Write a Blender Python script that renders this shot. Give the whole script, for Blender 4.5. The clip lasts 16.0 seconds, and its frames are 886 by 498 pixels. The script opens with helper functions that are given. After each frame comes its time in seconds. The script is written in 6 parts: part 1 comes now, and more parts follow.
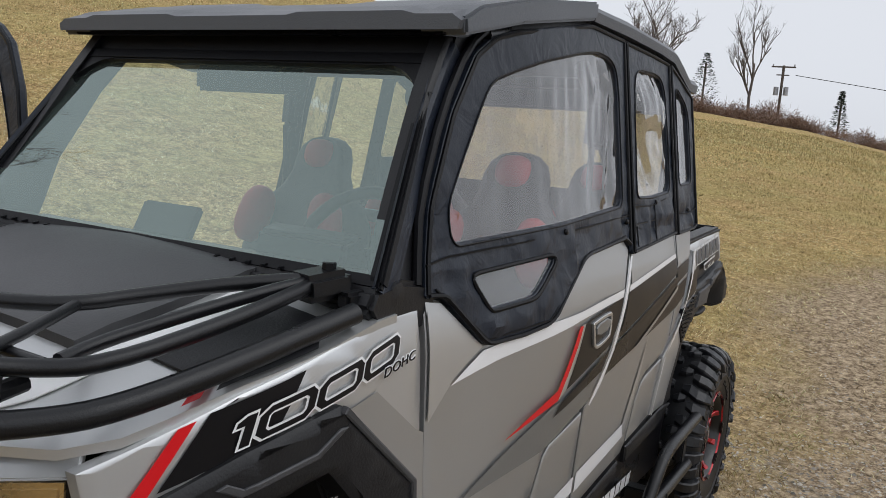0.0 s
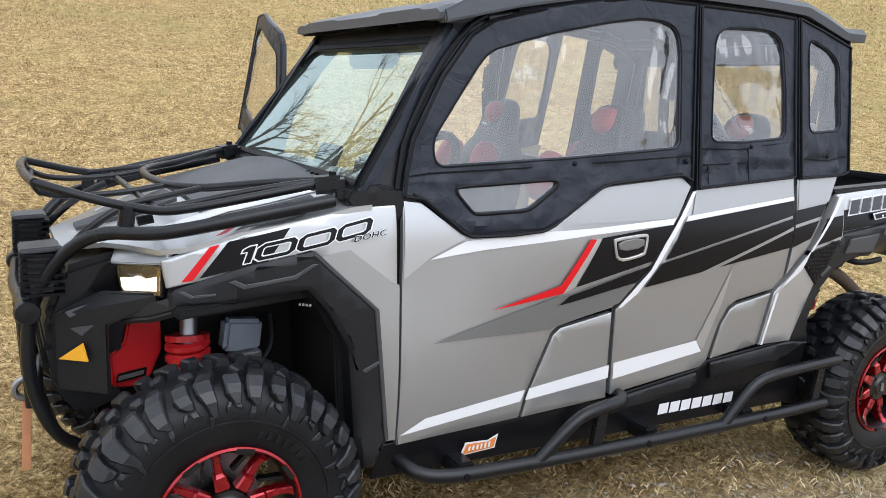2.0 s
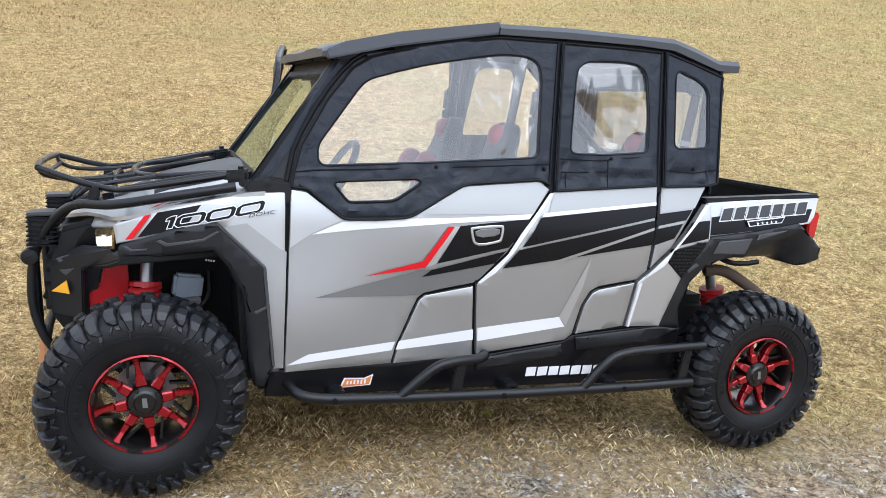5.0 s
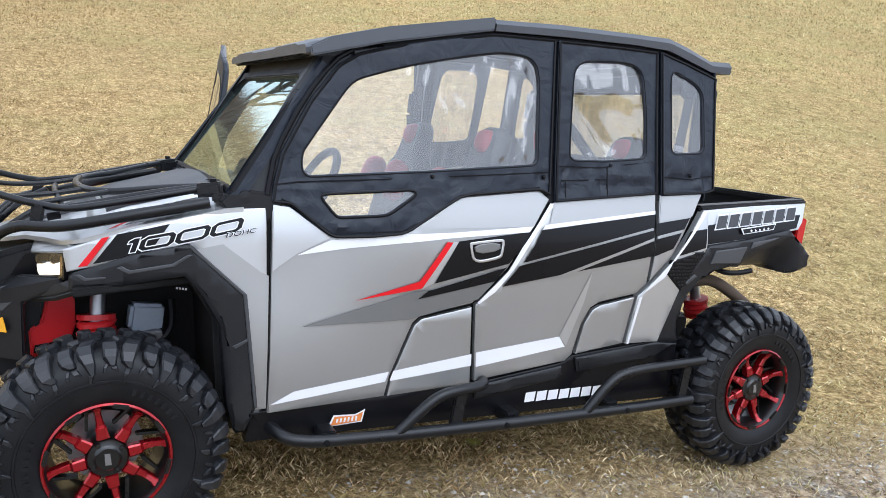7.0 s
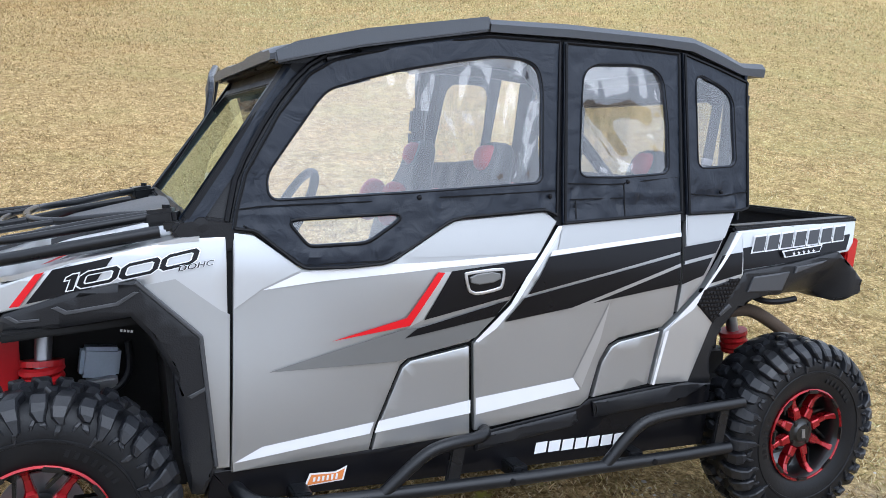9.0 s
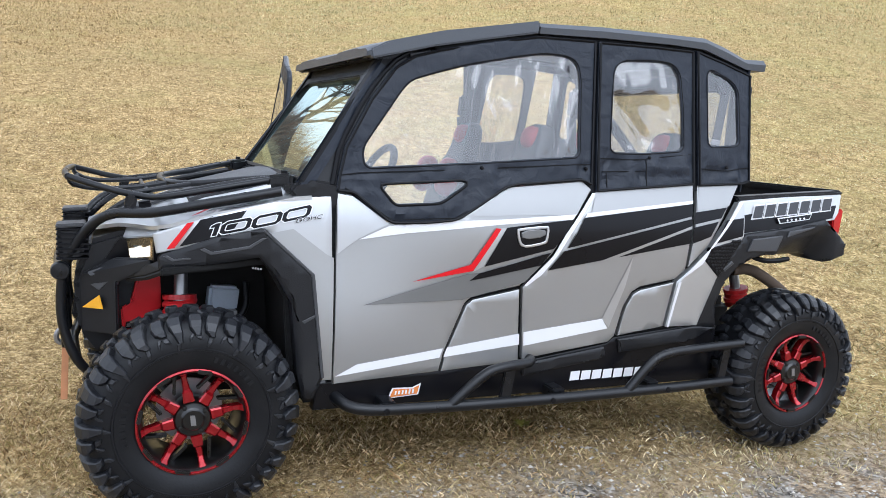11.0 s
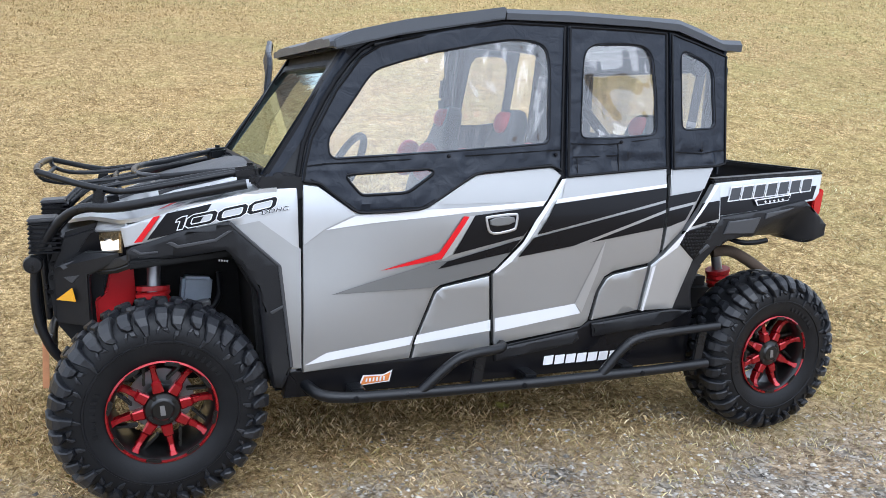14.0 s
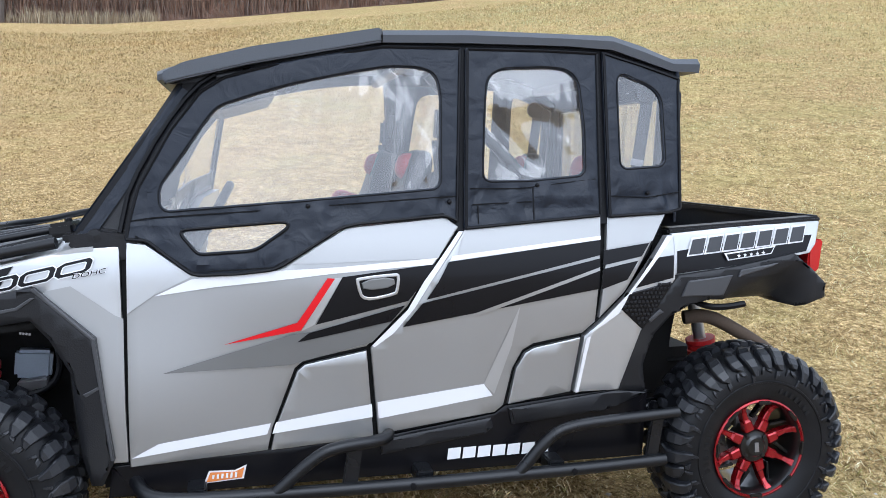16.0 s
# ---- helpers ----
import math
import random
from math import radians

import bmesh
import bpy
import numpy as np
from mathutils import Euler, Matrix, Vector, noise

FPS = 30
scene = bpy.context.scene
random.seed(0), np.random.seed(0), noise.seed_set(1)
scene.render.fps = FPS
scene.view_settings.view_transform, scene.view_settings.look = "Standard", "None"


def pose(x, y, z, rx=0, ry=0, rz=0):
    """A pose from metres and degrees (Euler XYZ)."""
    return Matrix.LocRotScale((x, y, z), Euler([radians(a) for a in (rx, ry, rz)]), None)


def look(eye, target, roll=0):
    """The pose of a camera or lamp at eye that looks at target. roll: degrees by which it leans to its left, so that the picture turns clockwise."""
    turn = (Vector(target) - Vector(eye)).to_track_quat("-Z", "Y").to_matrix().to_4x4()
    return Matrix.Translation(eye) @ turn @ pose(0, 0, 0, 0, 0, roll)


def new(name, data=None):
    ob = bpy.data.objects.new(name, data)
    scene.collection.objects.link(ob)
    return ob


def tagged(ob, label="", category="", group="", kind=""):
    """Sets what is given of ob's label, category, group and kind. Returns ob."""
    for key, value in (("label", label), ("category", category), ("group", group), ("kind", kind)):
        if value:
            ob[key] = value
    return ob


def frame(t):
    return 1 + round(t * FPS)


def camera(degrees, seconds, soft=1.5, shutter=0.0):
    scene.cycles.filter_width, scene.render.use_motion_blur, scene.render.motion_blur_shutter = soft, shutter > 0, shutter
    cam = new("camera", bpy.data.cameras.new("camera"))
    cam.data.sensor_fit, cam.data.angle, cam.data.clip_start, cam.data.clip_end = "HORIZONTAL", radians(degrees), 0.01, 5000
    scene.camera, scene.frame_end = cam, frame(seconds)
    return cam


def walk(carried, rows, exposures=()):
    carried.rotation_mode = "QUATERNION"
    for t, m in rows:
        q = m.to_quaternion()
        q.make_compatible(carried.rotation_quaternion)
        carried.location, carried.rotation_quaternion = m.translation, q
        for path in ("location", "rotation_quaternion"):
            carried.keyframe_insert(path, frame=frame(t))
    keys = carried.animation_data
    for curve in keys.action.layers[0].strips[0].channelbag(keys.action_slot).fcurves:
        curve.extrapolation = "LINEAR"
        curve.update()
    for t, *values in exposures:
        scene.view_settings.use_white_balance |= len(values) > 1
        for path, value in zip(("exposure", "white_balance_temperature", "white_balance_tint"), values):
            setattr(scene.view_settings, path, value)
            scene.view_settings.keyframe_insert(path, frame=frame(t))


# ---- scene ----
cam = camera(57.0, 16.0, soft=0.85)
PATH = [
    (0, (-0.761, -0.624, 1.430), (0.968, 0.357, 1.215), 5.1),
    (0.5, (-0.812, -0.969, 1.438), (0.758, 0.237, 1.153), 5.2),
    (1, (-0.729, -1.276, 1.456), (0.677, 0.116, 1.162), 4.8),
    (1.5, (-0.573, -1.605, 1.482), (0.627, -0.038, 1.158), 4.1),
    (2, (-0.515, -1.925, 1.461), (0.459, -0.216, 1.098), 3.5),
    (2.5, (-0.31, -2.192, 1.469), (0.487, -0.394, 1.105), 3.3),
    (3, (-0.185, -2.394, 1.499), (0.57, -0.574, 1.154), 3.7),
    (3.5, (-0.209, -2.619, 1.505), (0.539, -0.8, 1.138), 3.9),
    (4, (-0.163, -2.784, 1.525), (0.565, -0.958, 1.157), 4.0),
    (4.5, (-0.021, -2.936, 1.506), (0.669, -1.091, 1.161), 4.3),
    (5, (0.045, -3.011, 1.525), (0.7, -1.153, 1.182), 4.3),
    (5.2, (0.046, -3.025, 1.504), (0.722, -1.172, 1.175), 4.4),
    (7.3, (-0.193, -2.546, 1.471), (0.695, -0.78, 1.165), 4.0),
    (7.5, (-0.176, -2.548, 1.458), (0.684, -0.767, 1.158), 3.5),
    (8, (-0.068, -2.48, 1.447), (0.765, -0.684, 1.166), 2.9),
    (8.5, (0.068, -2.367, 1.439), (0.867, -0.549, 1.194), 2.7),
    (9, (0.132, -2.305, 1.443), (0.924, -0.485, 1.199), 2.7),
    (9.5, (0.08, -2.375, 1.429), (0.833, -0.536, 1.198), 3.0),
    (10, (-0.008, -2.485, 1.427), (0.692, -0.631, 1.159), 2.8),
    (10.2, (-0.078, -2.541, 1.377), (0.651, -0.696, 1.119), 3.0),
    (12.3, (-0.422, -3.101, 1.48), (0.378, -1.297, 1.158), 3.5),
    (12.5, (-0.426, -3.102, 1.482), (0.382, -1.299, 1.166), 3.4),
    (13, (-0.343, -3.044, 1.481), (0.452, -1.235, 1.171), 2.8),
    (13.5, (-0.208, -2.961, 1.488), (0.562, -1.145, 1.163), 2.6),
    (14, (-0.112, -2.897, 1.482), (0.616, -1.066, 1.135), 2.3),
    (14.5, (0.021, -2.794, 1.466), (0.697, -0.945, 1.112), 1.8),
    (15, (0.188, -2.718, 1.463), (0.828, -0.856, 1.112), 1.3),
    (15.5, (0.545, -2.727, 1.451), (1.094, -0.828, 1.152), 1.0),
    (16, (0.878, -2.6, 1.445), (1.353, -0.669, 1.225), 0.7),
]
walk(cam, [(t, look(eye, target, roll)) for t, eye, target, roll in PATH],
     [(0, 0.17, 6310, 10), (0.5, 0.47, 6260, 10), (1, 0.81, 6210, 10), (2, 0.93, 5980, 10), (3.5, 1.05, 5860, 10), (5.2, 1.07, 5730, 10), (7.3, 1.06, 5630, 10), (9, 1.05, 5530, 10),
      (10.2, 1.06, 5580, 10), (12.5, 1.08, 5680, 10), (14.5, 1.05, 5530, 10), (16, 1.03, 5530, 10)])


# ---- world and light ----
world = bpy.data.worlds.new("overcast")
scene.world = world
world.use_nodes = True
wn, wl = world.node_tree.nodes, world.node_tree.links
sky = wn.new("ShaderNodeTexSky")
sky.sky_type, sky.sun_disc = "NISHITA", False
sky.sun_elevation, sky.sun_rotation = radians(48), radians(200)
sky.air_density, sky.dust_density, sky.ozone_density = 1.0, 4.0, 1.0
pale = wn.new("ShaderNodeHueSaturation")
pale.inputs["Saturation"].default_value = 0.12
wl.new(sky.outputs[0], pale.inputs["Color"])
cloud = wn.new("ShaderNodeMix")   # an even cloud layer veils the clear sky
cloud.data_type = "RGBA"
cloud.inputs["Factor"].default_value = 0.8
cloud.inputs["B"].default_value = (4.7, 4.8, 5.05, 1)
wl.new(pale.outputs[0], cloud.inputs["A"])
wl.new(cloud.outputs["Result"], wn["Background"].inputs["Color"])
wn["Background"].inputs["Strength"].default_value = 0.15
sun_data = bpy.data.lights.new("sun", "SUN")
sun_data.energy, sun_data.angle, sun_data.color = 0.5, radians(50), (1.0, 0.98, 0.95)
sun = new("sun", sun_data)
sun.matrix_world = look((0, 0, 0), (-0.25, 0.63, -0.75))

# ---- materials ----


def shader(name, color, rough=0.5, metal=0.0, spots=0.12, scale=6.0, fine=60.0, bump=0.15, dirt=None, coat=0.0, stretch=None, spec=0.5, folds=0.0):
    """A surface with variation at two scales: broad (scale) and fine grain (fine), with relief."""
    m = bpy.data.materials.new(name)
    m.use_nodes = True
    n, l = m.node_tree.nodes, m.node_tree.links
    p = n["Principled BSDF"]
    co = n.new("ShaderNodeTexCoord")
    mp = n.new("ShaderNodeMapping")
    if stretch:
        mp.inputs["Scale"].default_value = stretch
    l.new(co.outputs["Object"], mp.inputs["Vector"])
    a, b = n.new("ShaderNodeTexNoise"), n.new("ShaderNodeTexNoise")
    for t, s in ((a, scale), (b, fine)):
        l.new(mp.outputs[0], t.inputs["Vector"])
        t.inputs["Scale"].default_value, t.inputs["Detail"].default_value = s, 4
    mix = n.new("ShaderNodeMix")
    mix.data_type = "RGBA"
    dark = tuple(c * (1 - spots * 1.6) for c in color)
    light = tuple(min(1, c * (1 + spots)) for c in color)
    mix.inputs["A"].default_value, mix.inputs["B"].default_value = (*dark, 1), (*light, 1)
    blend = n.new("ShaderNodeMath")
    blend.operation = "MULTIPLY_ADD"
    blend.inputs[1].default_value = 0.4
    half = n.new("ShaderNodeMath")
    half.operation = "MULTIPLY"
    half.inputs[1].default_value = 0.6
    l.new(a.outputs[0], half.inputs[0])
    l.new(b.outputs[0], blend.inputs[0])
    l.new(half.outputs[0], blend.inputs[2])
    l.new(blend.outputs[0], mix.inputs["Factor"])
    out = mix.outputs["Result"]
    if dirt:
        ramp = n.new("ShaderNodeValToRGB")
        ramp.color_ramp.elements[0].position, ramp.color_ramp.elements[1].position = 0.52, 0.75
        l.new(a.outputs[0], ramp.inputs[0])
        soil = n.new("ShaderNodeMix")
        soil.data_type = "RGBA"
        soil.inputs["B"].default_value = (*dirt, 1)
        l.new(ramp.outputs[0], soil.inputs["Factor"])
        l.new(out, soil.inputs["A"])
        out = soil.outputs["Result"]
    l.new(out, p.inputs["Base Color"])
    p.inputs["Metallic"].default_value = metal
    p.inputs["Coat Weight"].default_value = coat
    p.inputs["Specular IOR Level"].default_value = spec
    rr = n.new("ShaderNodeMapRange")
    rr.inputs["To Min"].default_value, rr.inputs["To Max"].default_value = max(0.03, rough - 0.1), min(1, rough + 0.1)
    l.new(a.outputs[0], rr.inputs["Value"])
    l.new(rr.outputs[0], p.inputs["Roughness"])
    bp = n.new("ShaderNodeBump")
    bp.inputs["Strength"].default_value, bp.inputs["Distance"].default_value = bump, 0.003
    l.new(b.outputs[0], bp.inputs["Height"])
    l.new(bp.outputs[0], p.inputs["Normal"])
    if folds:   # soft cloth: drawn creases besides the grain
        fold = n.new("ShaderNodeTexNoise")
        fold.inputs["Scale"].default_value, fold.inputs["Detail"].default_value, fold.inputs["Distortion"].default_value = 13, 2, 1.2
        l.new(mp.outputs[0], fold.inputs["Vector"])
        b0 = n.new("ShaderNodeBump")
        b0.inputs["Strength"].default_value, b0.inputs["Distance"].default_value = folds, 0.02
        l.new(fold.outputs[0], b0.inputs["Height"])
        l.new(b0.outputs[0], bp.inputs["Normal"])
    return m


def clear(name, tint, gloss, rough, haze, hazecolor=(0.8, 0.82, 0.84), ripple=0.0, sheen_tint=(1.0, 1.0, 1.0)):
    """A clear sheet: see-through, mirror sheen by the angle, and a little milky haze."""
    m = bpy.data.materials.new(name)
    m.use_nodes = True
    n, l = m.node_tree.nodes, m.node_tree.links
    n.remove(n["Principled BSDF"])
    see, shine, milk = n.new("ShaderNodeBsdfTransparent"), n.new("ShaderNodeBsdfGlossy"), n.new("ShaderNodeBsdfDiffuse")
    see.inputs[0].default_value = (*tint, 1)
    shine.inputs["Color"].default_value = (*sheen_tint, 1)
    shine.inputs["Roughness"].default_value = rough
    milk.inputs[0].default_value = (*hazecolor, 1)
    fres = n.new("ShaderNodeLayerWeight")
    fres.inputs["Blend"].default_value = 0.5
    steep = n.new("ShaderNodeMath")
    steep.operation = "POWER"
    steep.inputs[1].default_value = 4.0
    l.new(fres.outputs["Facing"], steep.inputs[0])
    sheen = n.new("ShaderNodeMath")
    sheen.operation = "MULTIPLY_ADD"
    sheen.inputs[1].default_value, sheen.inputs[2].default_value = 1 - gloss, gloss
    l.new(steep.outputs[0], sheen.inputs[0])
    co = n.new("ShaderNodeTexCoord")
    streak = n.new("ShaderNodeTexNoise")
    streak.inputs["Scale"].default_value, streak.inputs["Detail"].default_value = 3.0, 5
    l.new(co.outputs["Object"], streak.inputs["Vector"])
    mr = n.new("ShaderNodeMapRange")
    mr.inputs["From Min"].default_value, mr.inputs["From Max"].default_value = 0.3, 0.75
    mr.inputs["To Min"].default_value, mr.inputs["To Max"].default_value = haze * 0.5, haze * 1.5
    l.new(streak.outputs[0], mr.inputs["Value"])
    m1, m2 = n.new("ShaderNodeMixShader"), n.new("ShaderNodeMixShader")
    l.new(mr.outputs[0], m1.inputs[0])
    l.new(see.outputs[0], m1.inputs[1])
    l.new(milk.outputs[0], m1.inputs[2])
    l.new(sheen.outputs[0], m2.inputs[0])
    l.new(m1.outputs[0], m2.inputs[1])
    l.new(shine.outputs[0], m2.inputs[2])
    if ripple:
        mp = n.new("ShaderNodeMapping")
        mp.inputs["Scale"].default_value = (1.0, 1.0, 0.22)
        l.new(co.outputs["Object"], mp.inputs["Vector"])
        wob = n.new("ShaderNodeTexNoise")
        wob.inputs["Scale"].default_value, wob.inputs["Detail"].default_value = 9.0, 1.5
        l.new(mp.outputs[0], wob.inputs["Vector"])
        bp = n.new("ShaderNodeBump")
        bp.inputs["Strength"].default_value, bp.inputs["Distance"].default_value = ripple, 0.05
        l.new(wob.outputs[0], bp.inputs["Height"])
        l.new(bp.outputs[0], shine.inputs["Normal"])
        l.new(bp.outputs[0], fres.inputs["Normal"])
    l.new(m2.outputs[0], n["Material Output"].inputs["Surface"])
    return m


SILVER = shader("silver_paint", (0.58, 0.59, 0.595), 0.34, 0.70, 0.06, 3, 900, 0.05, coat=0.4)
GREY = shader("grey_decal", (0.43, 0.432, 0.428), 0.36, 0.70, 0.06, 3, 900, 0.05, coat=0.3)
DKGREY = shader("dark_grey_decal", (0.17, 0.17, 0.165), 0.35, 0.2, 0.06, 3, 500, 0.03, coat=0.4)
LIGHT = shader("pale_silver_paint", (0.62, 0.63, 0.64), 0.36, 0.3, 0.04, 3, 700, 0.04, coat=0.5)
WHITE = shader("white_paint", (0.80, 0.80, 0.81), 0.3, 0.0, 0.03, 3, 500, 0.03, coat=0.5)
BLACK = shader("gloss_black", (0.005, 0.005, 0.0065), 0.3, 0.0, 0.1, 5, 300, 0.03, coat=0.08, spec=0.22)
EMBLEM = shader("dark_emblem_film", (0.035, 0.036, 0.040), 0.35, 0.0, 0.1, 5, 300, 0.03, coat=0.1)
RED = shader("red_decal", (0.66, 0.008, 0.013), 0.34, 0.0, 0.06, 5, 300, 0.03, coat=0.05, spec=0.3)
PLASTIC = shader("black_moulded_plastic", (0.012, 0.0125, 0.0145), 0.42, 0.0, 0.2, 5, 220, 0.25, dirt=(0.022, 0.022, 0.022), spec=0.36)
ROOF = shader("roof_plastic", (0.078, 0.085, 0.097), 0.42, 0.0, 0.1, 4, 260, 0.25)
# black plastic with the sky's sheen put into a paler base colour
MATT = shader("sky_paled_black_plastic", (0.055, 0.056, 0.060), 0.46, 0.0, 0.15, 5, 220, 0.2, spec=0.5)
TUBE = shader("powder_coated_tube", (0.007, 0.0075, 0.009), 0.30, 0.0, 0.2, 8, 300, 0.2, spec=0.42)
VINYL = shader("black_soft_vinyl", (0.0115, 0.0160, 0.0262), 0.40, 0.0, 0.2, 7, 300, 0.25, spec=0.34, folds=0.28)
BINDING = shader("edge_binding", (0.004, 0.0043, 0.0058), 0.45, 0.0, 0.15, 9, 200, 0.2, spec=0.22)
RUBBER = shader("tyre_rubber", (0.0055, 0.006, 0.0075), 0.42, 0.0, 0.2, 9, 120, 0.2, dirt=(0.010, 0.010, 0.011), spec=0.32)
LUG = shader("tread_rubber", (0.013, 0.014, 0.017), 0.36, 0.0, 0.25, 9, 120, 0.3, dirt=(0.032, 0.032, 0.033), spec=0.48)
REDMET = shader("anodised_red", (0.35, 0.006, 0.011), 0.25, 0.6, 0.08, 9, 200, 0.03, coat=0.6)
RIMBLK = shader("rim_black", (0.006, 0.006, 0.006), 0.3, 0.2, 0.1, 9, 200, 0.05, coat=0.4)
REDPAINT = shader("red_plastic", (0.62, 0.020, 0.024), 0.38, 0.0, 0.12, 6, 150, 0.1)
STEEL = shader("grey_steel", (0.35, 0.35, 0.36), 0.35, 0.8, 0.15, 9, 150, 0.1)
MODULE = shader("blue_grey_casing", (0.36, 0.41, 0.48), 0.4, 0.2, 0.15, 9, 150, 0.1)
SEATBLK = shader("black_seat_vinyl", (0.015, 0.015, 0.017), 0.5, 0.0, 0.15, 9, 250, 0.3)
SEATRED = shader("red_seat_vinyl", (0.45, 0.03, 0.035), 0.5, 0.0, 0.1, 9, 250, 0.3)
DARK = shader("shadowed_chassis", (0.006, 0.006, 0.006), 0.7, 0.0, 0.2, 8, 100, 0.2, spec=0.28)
AMBER = shader("amber_reflector", (0.85, 0.42, 0.02), 0.2, 0.0, 0.1, 40, 200, 0.3, coat=0.5)
TAIL = shader("red_tail_lens", (0.5, 0.01, 0.012), 0.15, 0.0, 0.1, 20, 200, 0.1, coat=0.8)
CHROME = shader("satin_metal", (0.62, 0.62, 0.62), 0.3, 0.9, 0.05, 9, 150, 0.05)
ORANGE = shader("orange_decal", (0.75, 0.25, 0.06), 0.4, 0.0, 0.1, 30, 200, 0.03)
STRAP = shader("faded_orange_strap", (0.7, 0.33, 0.16), 0.8, 0.0, 0.15, 30, 200, 0.4)
GLASS = clear("windscreen_glass", (0.82, 0.93, 0.87), 0.225, 0.010, 0.05, (0.70, 0.88, 0.82), sheen_tint=(0.84, 1.0, 0.95))
SHEETVINYL = clear("clear_window_vinyl", (0.95, 0.95, 0.96), 0.15, 0.03, 0.05, (0.9, 0.88, 0.87), ripple=0.2)
FLATVINYL = clear("taut_window_vinyl", (0.93, 0.94, 0.95), 0.12, 0.05, 0.13, ripple=0.12)

GOLD = shader("bronze_reflector", (0.60, 0.45, 0.24), 0.25, 0.8, 0.15, 30, 200, 0.1)
RUST = shader("dusty_brown_steel", (0.12, 0.085, 0.06), 0.8, 0.1, 0.3, 12, 120, 0.4)

LENS = bpy.data.materials.new("lit_headlamp")
LENS.use_nodes = True
LENS.node_tree.nodes["Principled BSDF"].inputs["Base Color"].default_value = (0.9, 0.87, 0.8, 1)
LENS.node_tree.nodes["Principled BSDF"].inputs["Emission Color"].default_value = (1.0, 0.86, 0.62, 1)
LENS.node_tree.nodes["Principled BSDF"].inputs["Emission Strength"].default_value = 0.42
LENS.node_tree.nodes["Principled BSDF"].inputs["Roughness"].default_value = 0.1

# ---- building helpers ----
YC = 0.77   # the vehicle's middle line


def thing(name, label, category, at=(0, 0, 0), group="", kind=""):
    ob = new(name)
    ob.location = at
    return tagged(ob, label, category, group, kind)


def part(name, bm, material, parent, label="", smooth=False):
    me = bpy.data.meshes.new(name)
    bmesh.ops.recalc_face_normals(bm, faces=bm.faces)
    bm.to_mesh(me)
    bm.free()
    me.materials.append(material)
    if smooth:
        me.polygons.foreach_set("use_smooth", [True] * len(me.polygons))
        me.set_sharp_from_angle(angle=radians(38))
    ob = new(name, me)
    if parent:
        ob.parent = parent
        top = parent
        shift = Vector((0, 0, 0))
        while top:
            shift += top.location
            top = top.parent
        if shift.length > 0:
            me.transform(Matrix.Translation(-shift))
    return tagged(ob, label) if label else ob


def flip(bm):
    """The same shape on the vehicle's other side."""
    for v in bm.verts:
        v.co.y = 2 * YC - v.co.y
    return bm


SIDE_Z = (0.0, 0.35, 0.5, 0.65, 0.8, 0.95, 1.05, 1.12, 1.20, 1.35, 1.9, 2.2, 2.6)
SIDE_Y = (0.11, 0.09, 0.085, 0.077, 0.064, 0.053, 0.052, 0.060, 0.085, 0.112, 0.2, 0.25, 0.31)
FINE_Z = np.linspace(0.2, 2.4, 441)
KERNEL = np.exp(-0.5 * (np.arange(-36, 37) * 0.005 / 0.055) ** 2)
FINE_Y = np.convolve(np.interp(np.linspace(0.02, 2.58, 513), SIDE_Z, SIDE_Y), KERNEL / KERNEL.sum(), "valid")


def ease(t):
    t = min(1.0, max(0.0, t))
    return t * t * (3 - 2 * t)


def side_y(x, z):
    """The vehicle's left flank: how far in it lies at a length and a height."""
    y = float(np.interp(z, FINE_Z, FINE_Y))
    y += 0.058 * ease((1.15 - x) / 0.6) * ease((z - 0.55) / 0.5)
    return y + 0.55 * (0.35 - x) ** 2 if x < 0.35 else y


def shrink(poly, d):
    """A polygon drawn in by d on all sides."""
    n = len(poly)
    area = sum(poly[i][0] * poly[(i + 1) % n][1] - poly[(i + 1) % n][0] * poly[i][1] for i in range(n))
    s = 1 if area > 0 else -1
    out = []
    for i in range(n):
        a, b, c = Vector(poly[i - 1]), Vector(poly[i]), Vector(poly[(i + 1) % n])
        e, g = (b - a).normalized(), (c - b).normalized()
        n1, n2 = Vector((-e.y, e.x)) * s, Vector((-g.y, g.x)) * s
        m = n1 + n2
        m = m / max(0.35, m.dot(n1)) if m.length > 1e-6 else n1
        out.append(tuple(b + m * d))
    return out


def soft_corners(poly, times=2, closed=True, most=0.05):
    """Corners cut again and again, each cut no longer than most at first."""
    for _ in range(times):
        out = []
        n = len(poly)
        for i in range(n if closed else n - 1):
            a, b = Vector(poly[i]), Vector(poly[(i + 1) % n])
            k = min(0.25, most / max(1e-6, (b - a).length))
            out += [tuple(a.lerp(b, k)), tuple(a.lerp(b, 1 - k))]
        poly = out if closed else [poly[0], *out, poly[-1]]
        most *= 0.42
    return poly


